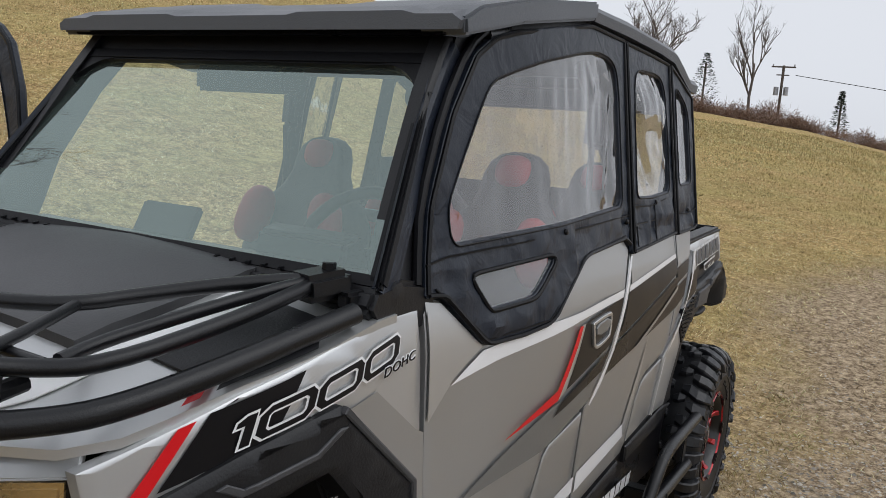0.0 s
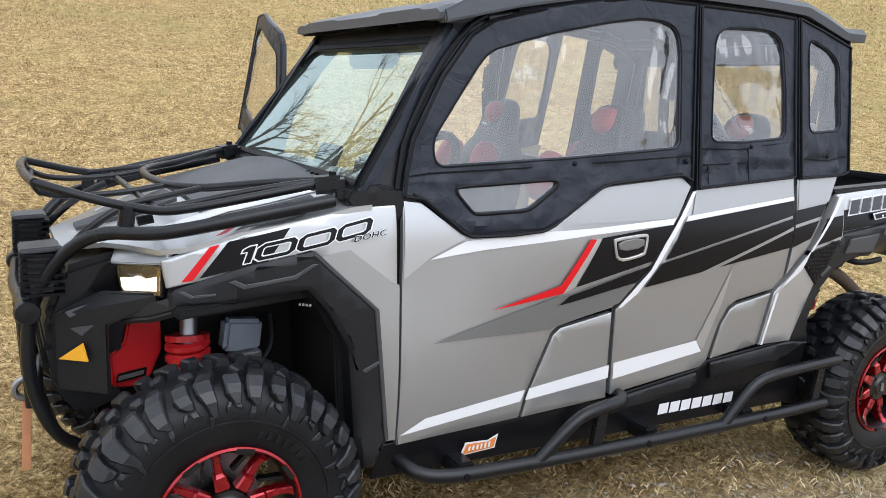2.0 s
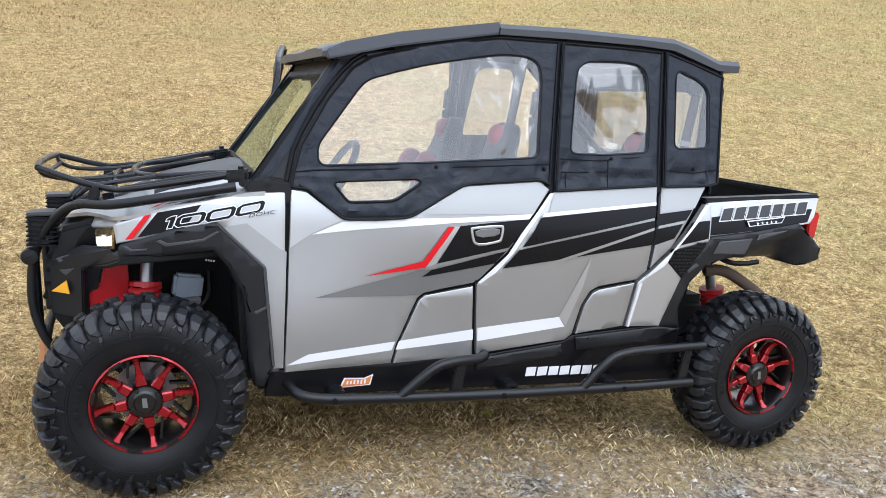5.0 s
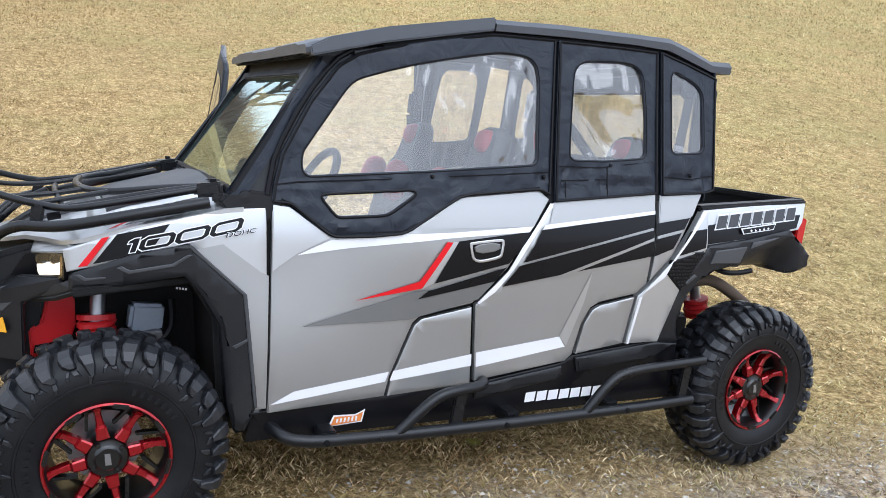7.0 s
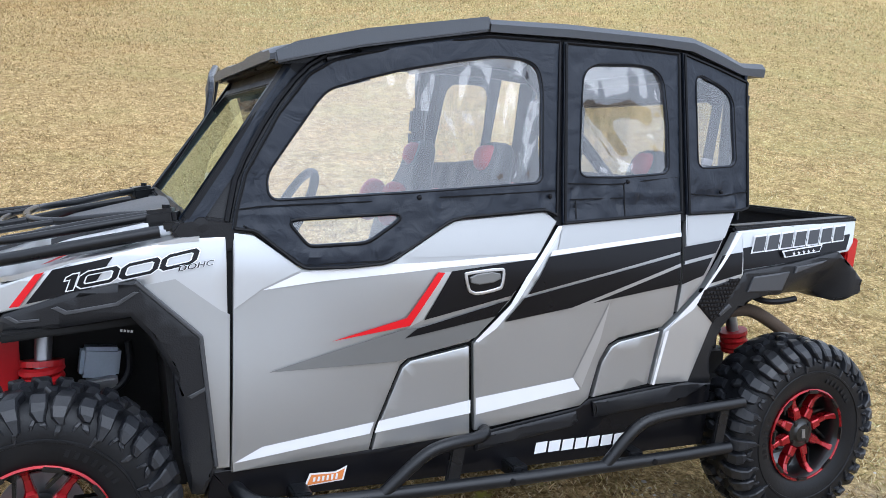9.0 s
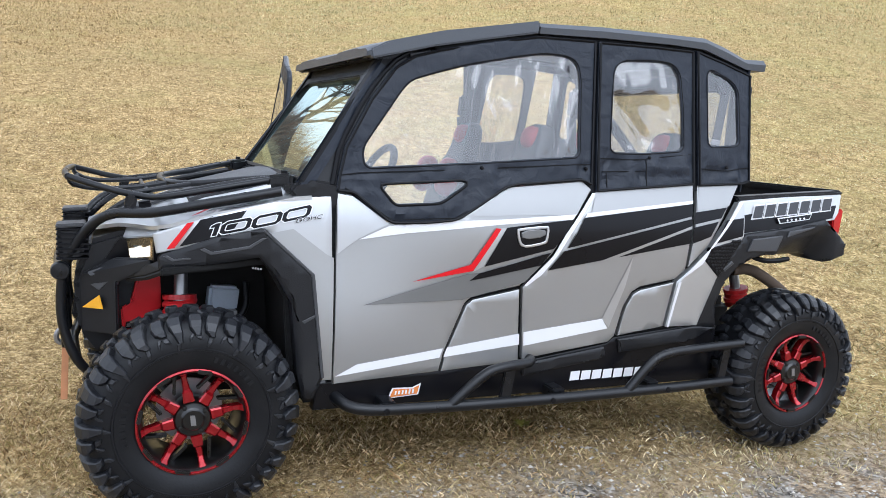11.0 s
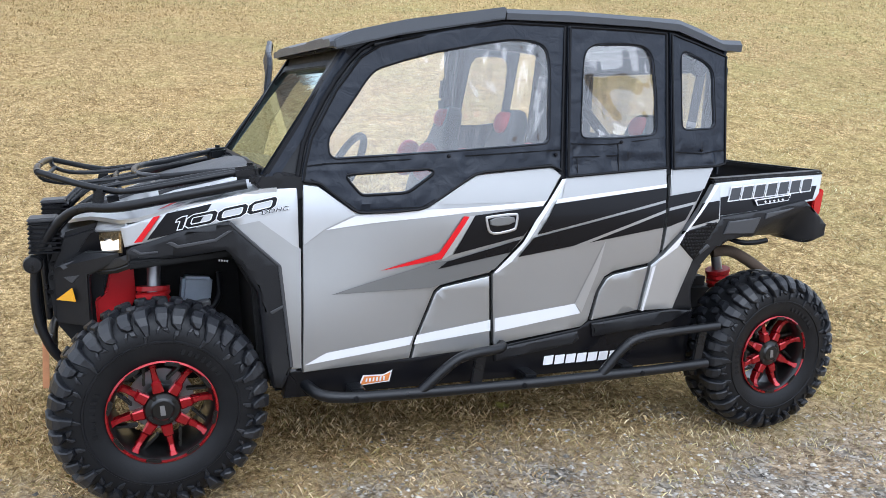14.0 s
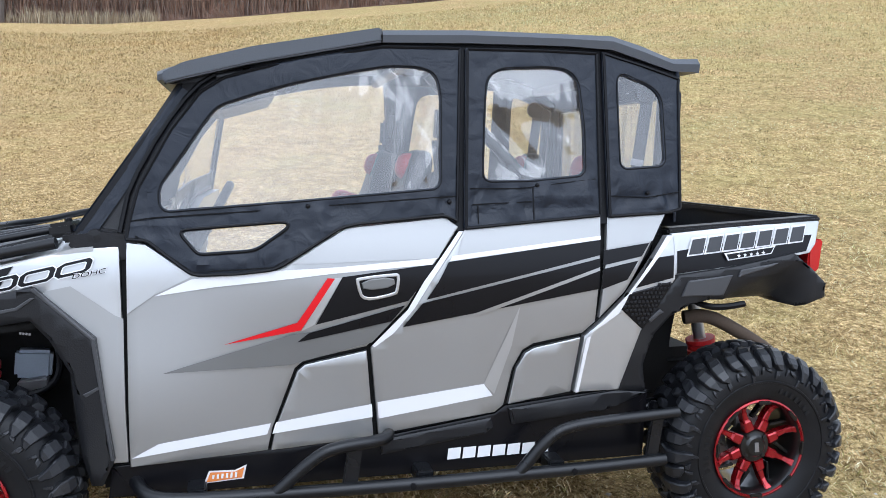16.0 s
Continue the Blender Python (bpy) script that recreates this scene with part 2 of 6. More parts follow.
def sheet(poly, off=0.0, thick=0.02, holes=(), step=0.05, edge=0.004, lie=side_y, ripple=None):
    """A panel of that outline (length, height) laid on the flank, off metres further in, with a worn edge."""
    bm = bmesh.new()
    edges = []
    for loop in (poly, *holes):
        vs = [bm.verts.new((p[0], 0, p[1])) for p in loop]
        edges += [bm.edges.new((vs[i], vs[(i + 1) % len(vs)])) for i in range(len(vs))]
    bmesh.ops.triangle_fill(bm, use_beauty=True, use_dissolve=False, edges=edges, normal=(0, -1, 0))
    xs, zs = [p[0] for p in poly], [p[1] for p in poly]
    for k in (0, 2):
        lo, hi = (min(xs), max(xs)) if k == 0 else (min(zs), max(zs))
        cuts = {round(i * step, 4) for i in range(math.ceil(lo / step), int(hi / step) + 1)} | ({1.025, 1.05, 1.075, 1.10, 1.125, 1.15, 1.175, 1.20, 1.225, 1.275, 1.325} if k else {0.35})
        for cut in sorted(c for c in cuts if lo + 1e-4 < c < hi - 1e-4):
            co, no = [0, 0, 0], [0, 0, 0]
            co[k], no[k] = cut, 1
            bmesh.ops.bisect_plane(bm, geom=bm.verts[:] + bm.edges[:] + bm.faces[:], plane_co=co, plane_no=no)
    if edge and thick > 0.004:
        bmesh.ops.inset_region(bm, faces=bm.faces[:], thickness=edge, depth=0, use_boundary=True, use_even_offset=False)
    edgepts = []
    if ripple:
        for loop in (poly, *holes):
            for i, q in enumerate(loop):
                a, b = Vector(loop[i - 1]), Vector(q)
                k = max(1, int((b - a).length / 0.03))
                edgepts += [tuple(a.lerp(b, j / k)) for j in range(k)]
    rim = {v for e in bm.edges if len(e.link_faces) == 1 for v in e.verts}
    for v in bm.verts:
        v.co.y = lie(v.co.x, v.co.z) + off + (edge * 0.7 if v in rim and thick > 0.004 else 0)
        if ripple and v not in rim:
            near = min(abs(Vector((v.co.x - q[0], v.co.z - q[1])).length) for q in edgepts)
            v.co.y += ripple(v.co.x, v.co.z) * ease(near / 0.05)
    if thick:
        back = bmesh.ops.extrude_face_region(bm, geom=bm.faces[:])
        for v in (g for g in back["geom"] if isinstance(g, bmesh.types.BMVert)):
            v.co.y += thick
    return bm


def tube(points, r, seg=10, rounds=2, closed=False, bm=None, flat=1.0):
    """A bent tube through the points."""
    pts = [Vector(p) for p in (soft_corners(points, rounds, closed) if rounds else points)]
    bm = bm or bmesh.new()
    n = len(pts)
    up = Vector((0.13, 0.31, 0.94))
    rings = []
    for i, p in enumerate(pts):
        a = pts[i - 1] if i or closed else p
        b = pts[(i + 1) % n] if i < n - 1 or closed else p
        d = (b - a).normalized()
        u = (up - d * up.dot(d)).normalized()
        w = d.cross(u)
        up = u
        rings.append([bm.verts.new(p + (u * math.cos(k * math.tau / seg) * flat + w * math.sin(k * math.tau / seg)) * r) for k in range(seg)])
    for i in range(n if closed else n - 1):
        a, b = rings[i], rings[(i + 1) % n]
        for k in range(seg):
            bm.faces.new((a[k], a[(k + 1) % seg], b[(k + 1) % seg], b[k]))
    if not closed:
        bm.faces.new(rings[0])
        bm.faces.new(rings[-1])
    return bm


def box(size, at, turn=(0, 0, 0), bevel=0.006, bm=None, taper=1.0):
    """A block with eased edges."""
    own = bmesh.new()
    bmesh.ops.create_cube(own, size=1)
    for v in own.verts:
        k = taper if v.co.z > 0 else 1
        v.co = Vector((v.co.x * size[0] * k, v.co.y * size[1] * k, v.co.z * size[2]))
    if bevel:
        bmesh.ops.bevel(own, geom=own.edges[:], offset=min(bevel, min(size) * 0.3), segments=2, affect="EDGES")
    own.transform(pose(*at, *turn))
    if bm is None:
        return own
    me = bpy.data.meshes.new("tmp")
    own.to_mesh(me)
    own.free()
    bm.from_mesh(me)
    bpy.data.meshes.remove(me)
    return bm


def lathe(profile, at, seg=48, bm=None):
    """A body of revolution round an axle along y; the profile gives (radius, y)."""
    bm = bm or bmesh.new()
    rings = [[bm.verts.new((at[0] + r * math.cos(k * math.tau / seg), at[1] + y, at[2] + r * math.sin(k * math.tau / seg))) for k in range(seg)] for r, y in profile]
    for a, b in zip(rings, rings[1:]):
        for k in range(seg):
            bm.faces.new((a[k], a[(k + 1) % seg], b[(k + 1) % seg], b[k]))
    return bm


def prism(poly, y0, y1, bevel=0.006):
    """An outline (length, height) carried straight across from y0 to y1."""
    bm = bmesh.new()
    a = [bm.verts.new((p[0], y0, p[1])) for p in poly]
    b = [bm.verts.new((p[0], y1, p[1])) for p in poly]
    n = len(poly)
    bm.faces.new(a)
    bm.faces.new(b)
    for i in range(n):
        bm.faces.new((a[i], a[(i + 1) % n], b[(i + 1) % n], b[i]))
    bmesh.ops.recalc_face_normals(bm, faces=bm.faces)
    if bevel:
        bmesh.ops.bevel(bm, geom=bm.edges[:], offset=bevel, segments=2, affect="EDGES")
    return bm


def lettering(text, at, size, lean, width, material, parent, name, outline=0.0, turn=0.0, lie=side_y, off=-0.006, fit=None):
    """Words in the built-in font, laid on the flank."""
    cu = bpy.data.curves.new("tmp", "FONT")
    cu.body, cu.size, cu.shear, cu.extrude = text, size, lean, 0.0008
    cu.space_character = 1.02
    cu.offset = outline
    ob = new("tmp", cu)
    me = bpy.data.meshes.new_from_object(ob.evaluated_get(bpy.context.evaluated_depsgraph_get()))
    bpy.data.objects.remove(ob)
    bm = bmesh.new()
    bm.from_mesh(me)
    bpy.data.meshes.remove(me)
    x0, x1 = min(v.co.x for v in bm.verts), max(v.co.x for v in bm.verts)
    k = width / (x1 - x0)
    c, s = math.cos(radians(turn)), math.sin(radians(turn))
    for v in bm.verts:
        x, h, d = (v.co.x - x0) * k, v.co.y, v.co.z
        v.co.x, v.co.z = at[0] + x * c - h * s, at[1] + x * s + h * c
        v.co.y = lie(v.co.x, v.co.z) + off - d
    return part(name, bm, material, parent)

# ---- the vehicle ----
car = thing("utility_vehicle", "silver and black four-seat utility vehicle with red trim, soft cab doors", "utility vehicle")

# outlines on the flank: length, height
FENDER = [(-0.116, 0.922), (-0.130, 1.004), (0.076, 1.083), (0.354, 1.157), (0.501, 1.166), (0.516, 0.46), (0.45, 0.46), (0.40, 0.86), (0.24, 1.03)]
FLARE_F = [(-0.105, 0.914), (-0.092, 0.930), (0.077, 0.998), (0.249, 1.037), (0.426, 0.876), (0.473, 0.484), (0.435, 0.40), (0.40, 0.40),
           (0.375, 0.499), (0.349, 0.764), (0.289, 0.871), (0.233, 0.932), (-0.03, 0.885), (-0.105, 0.872)]
DOOR_F = [(0.511, 1.18), (0.576, 1.17), (0.716, 1.07), (0.978, 1.09), (1.207, 1.222), (1.548, 1.255), (1.6, 1.215), (1.468, 1.034), (1.416, 0.948),
          (1.348, 0.879), (1.285, 0.822), (1.276, 0.812), (1.068, 0.772), (1.041, 0.748), (0.969, 0.552), (0.951, 0.468), (0.509, 0.442)]
ACCESS_F = [(0.951, 0.466), (0.969, 0.552), (1.041, 0.745), (1.068, 0.768), (1.28, 0.808), (1.308, 0.488)]
DOOR_R = [(1.611, 1.21), (2.124, 1.255), (2.101, 0.87), (2.051, 0.827), (1.868, 0.796), (1.83, 0.775), (1.798, 0.714), (1.77, 0.578), (1.737, 0.55),
          (1.314, 0.496), (1.283, 0.812), (1.354, 0.872), (1.424, 0.944), (1.478, 1.03)]
QUARTER = [(2.14, 1.25), (2.382, 1.262), (2.301, 1.128), (2.21, 0.976), (2.106, 0.875)]
ACCESS_R = [(2.051, 0.823), (2.023, 0.61), (1.776, 0.575), (1.802, 0.714), (1.834, 0.771), (1.87, 0.79)]
LOW_R = [(2.112, 0.868), (2.212, 0.965), (2.373, 1.18), (2.404, 1.18), (2.404, 1.02), (2.279, 0.831), (2.206, 0.61), (2.027, 0.61), (2.055, 0.822)]
FLARE_R = [(2.380, 0.985), (2.424, 1.030), (2.655, 1.058), (2.909, 1.104), (2.985, 1.045), (3.044, 0.991), (3.049, 0.935), (2.985, 0.912), (2.945, 0.896), (2.90, 0.905),
           (2.841, 0.930), (2.553, 0.938), (2.475, 0.922), (2.395, 0.880), (2.332, 0.810), (2.30, 0.70), (2.318, 0.60), (2.190, 0.60), (2.255, 0.838)]
BED_SIDE = [(2.408, 1.183), (3.03, 1.237), (3.05, 1.22), (3.023, 1.134), (2.993, 1.099), (2.656, 1.052), (2.408, 1.026)]
ROCKER = [(0.46, 0.45), (1.316, 0.485), (1.738, 0.545), (1.776, 0.572), (2.206, 0.612), (2.33, 0.60), (2.325, 0.345), (0.445, 0.345)]
SOFT_F = [(0.507, 1.172), (0.576, 1.166), (0.70, 1.068), (0.73, 1.056), (0.86, 1.06), (0.965, 1.072), (1.0, 1.085), (1.19, 1.204), (1.24, 1.217),
          (1.54, 1.244), (1.594, 1.222), (1.623, 1.834), (1.34, 1.827), (0.909, 1.735), (0.818, 1.707), (0.741, 1.657), (0.644, 1.528), (0.545, 1.345), (0.518, 1.24)]
WIN_F = [(0.625, 1.269), (0.619, 1.339), (0.689, 1.442), (0.776, 1.57), (0.809, 1.605), (0.911, 1.641), (1.031, 1.678), (1.15, 1.706), (1.267, 1.732),
         (1.367, 1.75), (1.469, 1.75), (1.521, 1.731), (1.536, 1.667), (1.528, 1.348), (1.059, 1.306)]
VENT = [(0.686, 1.199), (0.70, 1.204), (1.005, 1.23), (1.019, 1.222), (0.927, 1.157), (0.9, 1.147), (0.75, 1.136), (0.735, 1.14)]
SOFT_R = [(1.606, 1.200), (2.123, 1.243), (2.129, 1.837), (1.923, 1.838), (1.629, 1.832)]
WIN_R = [(1.689, 1.373), (1.688, 1.42), (1.703, 1.657), (1.712, 1.725), (1.754, 1.756), (1.925, 1.768), (2.004, 1.763), (2.043, 1.727), (2.059, 1.563), (2.058, 1.396), (1.852, 1.376)]
SOFT_Q = [(2.14, 1.238), (2.385, 1.252), (2.438, 1.266), (2.45, 1.728), (2.456, 1.754), (2.30, 1.80), (2.138, 1.842)]
WIN_Q = [(2.203, 1.419), (2.200, 1.735), (2.216, 1.757), (2.335, 1.711), (2.368, 1.672), (2.374, 1.433)]


SEAMS_F = [[(0.52, 1.235), (0.60, 1.247), (0.90, 1.268), (1.25, 1.295), (1.595, 1.32)], [(0.545, 1.19), (0.60, 1.16), (0.72, 1.075), (0.97, 1.09), (1.20, 1.222), (1.54, 1.26)]]
SEAMS_R = [[(1.635, 1.345), (1.80, 1.345), (1.86, 1.35)], [(1.865, 1.352), (2.10, 1.38)], [(1.862, 1.352), (1.862, 1.235)], [(1.64, 1.29), (1.855, 1.30)], [(1.66, 1.225), (1.66, 1.285)]]


# the model number's squared digits: along, up
ONE = [(0.014, 0.0), (0.014, 0.031), (0.0, 0.031), (0.001, 0.038), (0.014, 0.044), (0.030, 0.044), (0.030, 0.0)]
NOUGHT = ([(0.012, 0.0), (0.074, 0.0), (0.086, 0.010), (0.086, 0.034), (0.076, 0.044), (0.014, 0.044), (0.0, 0.034), (0.0, 0.010)],
          [(0.018, 0.0088), (0.068, 0.0088), (0.073, 0.0135), (0.073, 0.031), (0.067, 0.0352), (0.018, 0.0352), (0.013, 0.031), (0.013, 0.0135)])


def decal(name, poly, material, parent, layer=1, swap=False, base=0.0):
    """A cut of colour on a panel: film, and one facet's painted shade."""
    bm = sheet(poly, base - 0.0028 * layer, 0, edge=0)
    return part(name, flip(bm) if swap else bm, material, parent, smooth=True)


def panel(name, poly, material, parent, gap=0.006, off=0.0, thick=0.02, swap=False, label="", edge=0.0035):
    bm = sheet(shrink(poly, gap), off, thick, edge=edge)
    return part(name, flip(bm) if swap else bm, material, parent, label, smooth=True)


def crease(x, z):
    """Folds of the soft cloth: slack below the windows, taut above."""
    slack = 0.3 + 0.9 * ease((1.42 - z) / 0.12) + 0.5 * ease((x - 1.5) / 0.2)
    fine = noise.noise((x * 30, 5.3, z * 9)) * ease((1.40 - z) / 0.1)
    seam = min(abs(x - 1.615), abs(x - 2.132), abs(x - 2.44))
    fine += 1.3 * noise.noise((x * 9 + z * 14, 2.2, z * 34 - x * 16)) * ease((0.075 - seam) / 0.05) * ease((1.75 - z) / 0.2)
    return 0.0095 * slack * (noise.noise((x * 13, 3.1, z * 4.0)) + 0.6 * noise.noise((x * 7, 1.7, z * 24)) + 0.8 * fine)


# long drawn folds in the clear sheets: from, to (length, height), width, depth
FOLDS = ((1.36, 1.33, 1.47, 1.74, 0.016, 0.013), (1.42, 1.33, 1.51, 1.66, 0.012, -0.012), (1.46, 1.35, 1.535, 1.50, 0.013, 0.012), (1.49, 1.74, 1.535, 1.56, 0.010, -0.010),
         (1.40, 1.75, 1.46, 1.60, 0.012, -0.011), (0.64, 1.30, 0.75, 1.52, 0.010, 0.007), (0.68, 1.29, 0.80, 1.42, 0.010, -0.006), (1.30, 1.74, 1.36, 1.62, 0.014, 0.006),
         (1.69, 1.63, 1.885, 1.41, 0.028, -0.030), (1.69, 1.50, 1.80, 1.385, 0.018, -0.012), (1.69, 1.64, 1.74, 1.76, 0.012, 0.012), (1.90, 1.55, 2.05, 1.47, 0.018, 0.008), (1.97, 1.62, 2.05, 1.40, 0.016, 0.008))


def billow(x, z):
    """Waves of the clear sheets, sagging under the rear door window's top edge."""
    y = 0.0045 * ease((z - 1.42) / 0.2) * noise.noise((x * 26 - z * 5, 0.9, z * 2.0))
    y += 0.004 * (noise.noise((x * 9, 3.1, z * 3.0)) + 0.4 * noise.noise((x * 24, 1.7, z * 6)))
    for x0, z0, x1, z1, w, d in FOLDS:
        px, pz = x - x0, z - z0
        lx, lz = x1 - x0, z1 - z0
        t = (px * lx + pz * lz) / (lx * lx + lz * lz)
        if -0.1 < t < 1.1:
            far = abs(px * lz - pz * lx) / math.hypot(lx, lz) / w
            y -= 0.65 * d * math.exp(-far * far) * ease(min(t + 0.1, 1.1 - t) / 0.25)
    if 1.66 < x < 2.09:
        low = 1.652 + 0.010 * math.sin(x * 31)
        y -= 0.020 * math.exp(-((z - low) / (0.060 if z < low else 0.085)) ** 2) * (1 + 0.30 * noise.noise((x * 34, 0.4, z * 3)) + 0.12 * math.sin(x * 88 + z * 14))
    return y


def soft_piece(name, poly, window, swap, vent=None, label="", seams=()):
    """One soft cab panel with its bound edge and its clear window."""
    hole = [soft_corners(window, 3, most=0.016)] + ([soft_corners(vent, 2, most=0.012)] if vent else [])
    bm = sheet(shrink(soft_corners(poly, 1, most=0.008), 0.004), -0.012, 0.012, hole, step=0.02, edge=0.004, ripple=crease)
    body = part(name, flip(bm) if swap else bm, VINYL, car, label, smooth=True)
    for outline, r in ((shrink(soft_corners(poly, 1, most=0.008), 0.010), 0.0055), (shrink(soft_corners(window, 3, most=0.016), -0.006), 0.0022)):
        loop = [(p[0], side_y(*p) - 0.013, p[1]) for p in outline]
        bm = tube(loop, r, 6, 0, True)
        part("binding", flip(bm) if swap else bm, BINDING, body)
    bm = sheet(shrink(soft_corners(window, 3, most=0.016), -0.004), -0.003, 0, step=0.014, edge=0, ripple=billow)
    pane = part("window", flip(bm) if swap else bm, SHEETVINYL, body, "clear rippled vinyl window", smooth=True)
    pane.visible_shadow = False
    for line in seams:
        bm = tube([(p[0], side_y(*p) - 0.0135, p[1]) for p in line], 0.0024, 5, 0)
        part("stitched_seam", flip(bm) if swap else bm, BINDING, body)
    if vent:
        loop = [(p[0], side_y(*p) - 0.013, p[1]) for p in shrink(soft_corners(vent, 2, most=0.012), -0.006)]
        bm = tube(loop, 0.005, 6, 0, True)
        part("vent_frame", flip(bm) if swap else bm, BINDING, body)
        bm = sheet(shrink(vent, -0.004), -0.004, 0, edge=0)
        pane = part("vent_window", flip(bm) if swap else bm, FLATVINYL, body, smooth=True)
        pane.visible_shadow = False
    return body


def flare_y(x, z):
    return float(np.interp(x, (-0.16, -0.095, 0.077, 0.25, 0.43, 0.48), (0.240, 0.196, 0.129, 0.095, 0.063, 0.060)))


def rear_flare_y(x, z):
    """The rear flare: its lower half turns in under a slanting fold."""
    y = side_y(x, z)
    if x > 2.60:
        fold = 0.966 + (x - 2.60) * 0.36
        y += 0.75 * max(0.0, fold - z) * ease((x - 2.60) / 0.05) * ease((2.98 - x) / 0.12)
    return y


def flank(swap):
    """All body panels of one side."""
    fender = panel("front_fender", FENDER, SILVER, car, swap=swap)
    bm = sheet(FLARE_F, 0.0, 0.06, edge=0.014, lie=flare_y)
    flare = part("front_fender_flare", flip(bm) if swap else bm, PLASTIC, car, smooth=True)
    front = None
    if not swap:
        front = front_door()
    rear = panel("rear_door", DOOR_R, GREY, car, swap=swap)
    panel("access_panel", ACCESS_R, GREY, rear, swap=swap)
    quarter = panel("rear_quarter_panel", QUARTER, GREY, car, swap=swap)
    low = panel("rear_lower_panel", LOW_R, SILVER, car, 0.003, -0.004, 0.03, swap=swap)
    bed = panel("bed_side", BED_SIDE, LIGHT, car, 0.003, 0.03, 0.02, swap=swap)
    bm = sheet(FLARE_R, 0.0, 0.07, step=0.03, edge=0.012, lie=rear_flare_y)
    rflare = part("rear_fender_flare", flip(bm) if swap else bm, PLASTIC, car, smooth=True)
    rocker = panel("rocker_panel", ROCKER, BLACK, car, 0.0, 0.012, 0.05, swap)
    rear_top = soft_piece("soft_rear_door_top", SOFT_R, WIN_R, swap, None, "black vinyl upper rear door", SEAMS_R)
    soft_piece("soft_quarter_panel", SOFT_Q, WIN_Q, swap, None, "black vinyl quarter panel", [[(2.15, 1.32), (2.3, 1.315), (2.43, 1.335)]])
    # colour film
    d = lambda n, poly, m, p, k=1, base=0.0: decal(n, poly, m, p, k, swap, base)
    d("silver_top", [(1.612, 1.203), (2.116, 1.247), (2.112, 1.172), (1.585, 1.112)], GREY, rear, 1)
    d("white_line", [(1.565, 1.118), (2.112, 1.180), (2.111, 1.166), (1.555, 1.100)], WHITE, rear, 2)
    d("white_edge", [(1.606, 1.2), (1.59, 1.2), (1.462, 1.03), (1.41, 0.94), (1.29, 0.82), (1.30, 0.815), (1.365, 0.862), (1.434, 0.945), (1.49, 1.035)], WHITE, rear, 3)
    d("black_band", [(1.552, 1.098), (2.110, 1.165), (2.106, 1.112), (1.475, 0.972), (1.515, 1.03)], BLACK, rear, 2)
    d("black_band", [(1.462, 0.960), (2.106, 1.101), (2.102, 0.992), (1.395, 0.880)], BLACK, rear, 2)
    d("silver_line", [(1.60, 0.905), (2.103, 1.070), (2.103, 1.058), (1.68, 0.918)], GREY, rear, 3)
    d("white_stripe", [(1.313, 0.619), (1.689, 0.663), (1.723, 0.618), (1.318, 0.560)], WHITE, rear, 1)
    d("pale_ray", [(1.689, 0.663), (1.81, 0.94), (1.785, 0.80), (1.728, 0.623)], SILVER, rear, 1)
    d("silver_top", [(2.15, 1.24), (2.37, 1.252), (2.315, 1.16), (2.135, 1.132)], GREY, quarter, 1)
    d("black_band", [(2.122, 1.128), (2.302, 1.153), (2.268, 1.105), (2.117, 1.075)], BLACK, quarter, 1)
    d("black_band", [(2.117, 1.062), (2.254, 1.090), (2.212, 1.022), (2.114, 0.99)], BLACK, quarter, 1)
    d("black_band", [(2.296, 1.096), (2.394, 1.108), (2.392, 1.026), (2.236, 0.990)], BLACK, low, 1, -0.004)
    d("white_edge", [(2.07, 0.825), (2.116, 0.872), (2.214, 0.972), (2.372, 1.178), (2.395, 1.178), (2.236, 0.985), (2.18, 0.90)], WHITE, low, 2, -0.004)
    d("pale_ray", [(2.034, 0.612), (2.064, 0.815), (2.08, 0.82), (2.045, 0.612)], WHITE, low, 1, -0.004)
    d("black_film", [(2.425, 1.035), (2.428, 1.118), (2.60, 1.142), (3.005, 1.172), (2.975, 1.110), (2.66, 1.060)], BLACK, bed, 1, 0.03)
    for k in range(7):
        x = 2.470 + k * 0.0715
        z = 1.104 + k * 0.0068
        d("emblem_edge", [(x - 0.007, z - 0.007), (x + 0.018, z + 0.062), (x + 0.083, z + 0.068), (x + 0.062, z)], WHITE, bed, 2, 0.03)
        d("emblem_block", [(x + 0.001, z), (x + 0.021, z + 0.055), (x + 0.076, z + 0.061), (x + 0.058, z + 0.005)], EMBLEM, bed, 3, 0.03)
    d("badge_plate", [(2.614, 1.108), (2.834, 1.134), (2.814, 1.103), (2.628, 1.081)], WHITE, bed, 5, 0.03)
    d("badge_plate", [(2.623, 1.104), (2.824, 1.128), (2.810, 1.107), (2.632, 1.086)], BLACK, bed, 6, 0.03)
    for k in range(5):
        x, z = 2.672 + k * 0.026, 1.098 + k * 0.0024
        star = [(x + (0.009 if i % 2 == 0 else 0.004) * math.sin(i * math.pi / 5), z + (0.009 if i % 2 == 0 else 0.004) * math.cos(i * math.pi / 5)) for i in range(10)]
        d("badge_mark", star, WHITE, bed, 7, 0.03)
    # front fender film; the first cut is the lower fender's shade put into colour
    d("grey_facet", [(0.353, 1.037), (0.48, 0.942), (0.506, 0.93), (0.506, 0.47), (0.458, 0.47), (0.408, 0.866), (0.27, 1.02)], GREY, fender, 1)
    d("red_flash", [(-0.079, 0.949), (-0.012, 1.045), (0.012, 1.053), (-0.052, 0.955)], RED, fender, 2)
    d("black_flash", [(-0.036, 0.961), (0.033, 1.060), (0.12, 1.082), (0.188, 1.100), (0.166, 1.066), (0.131, 1.011)], BLACK, fender, 1)
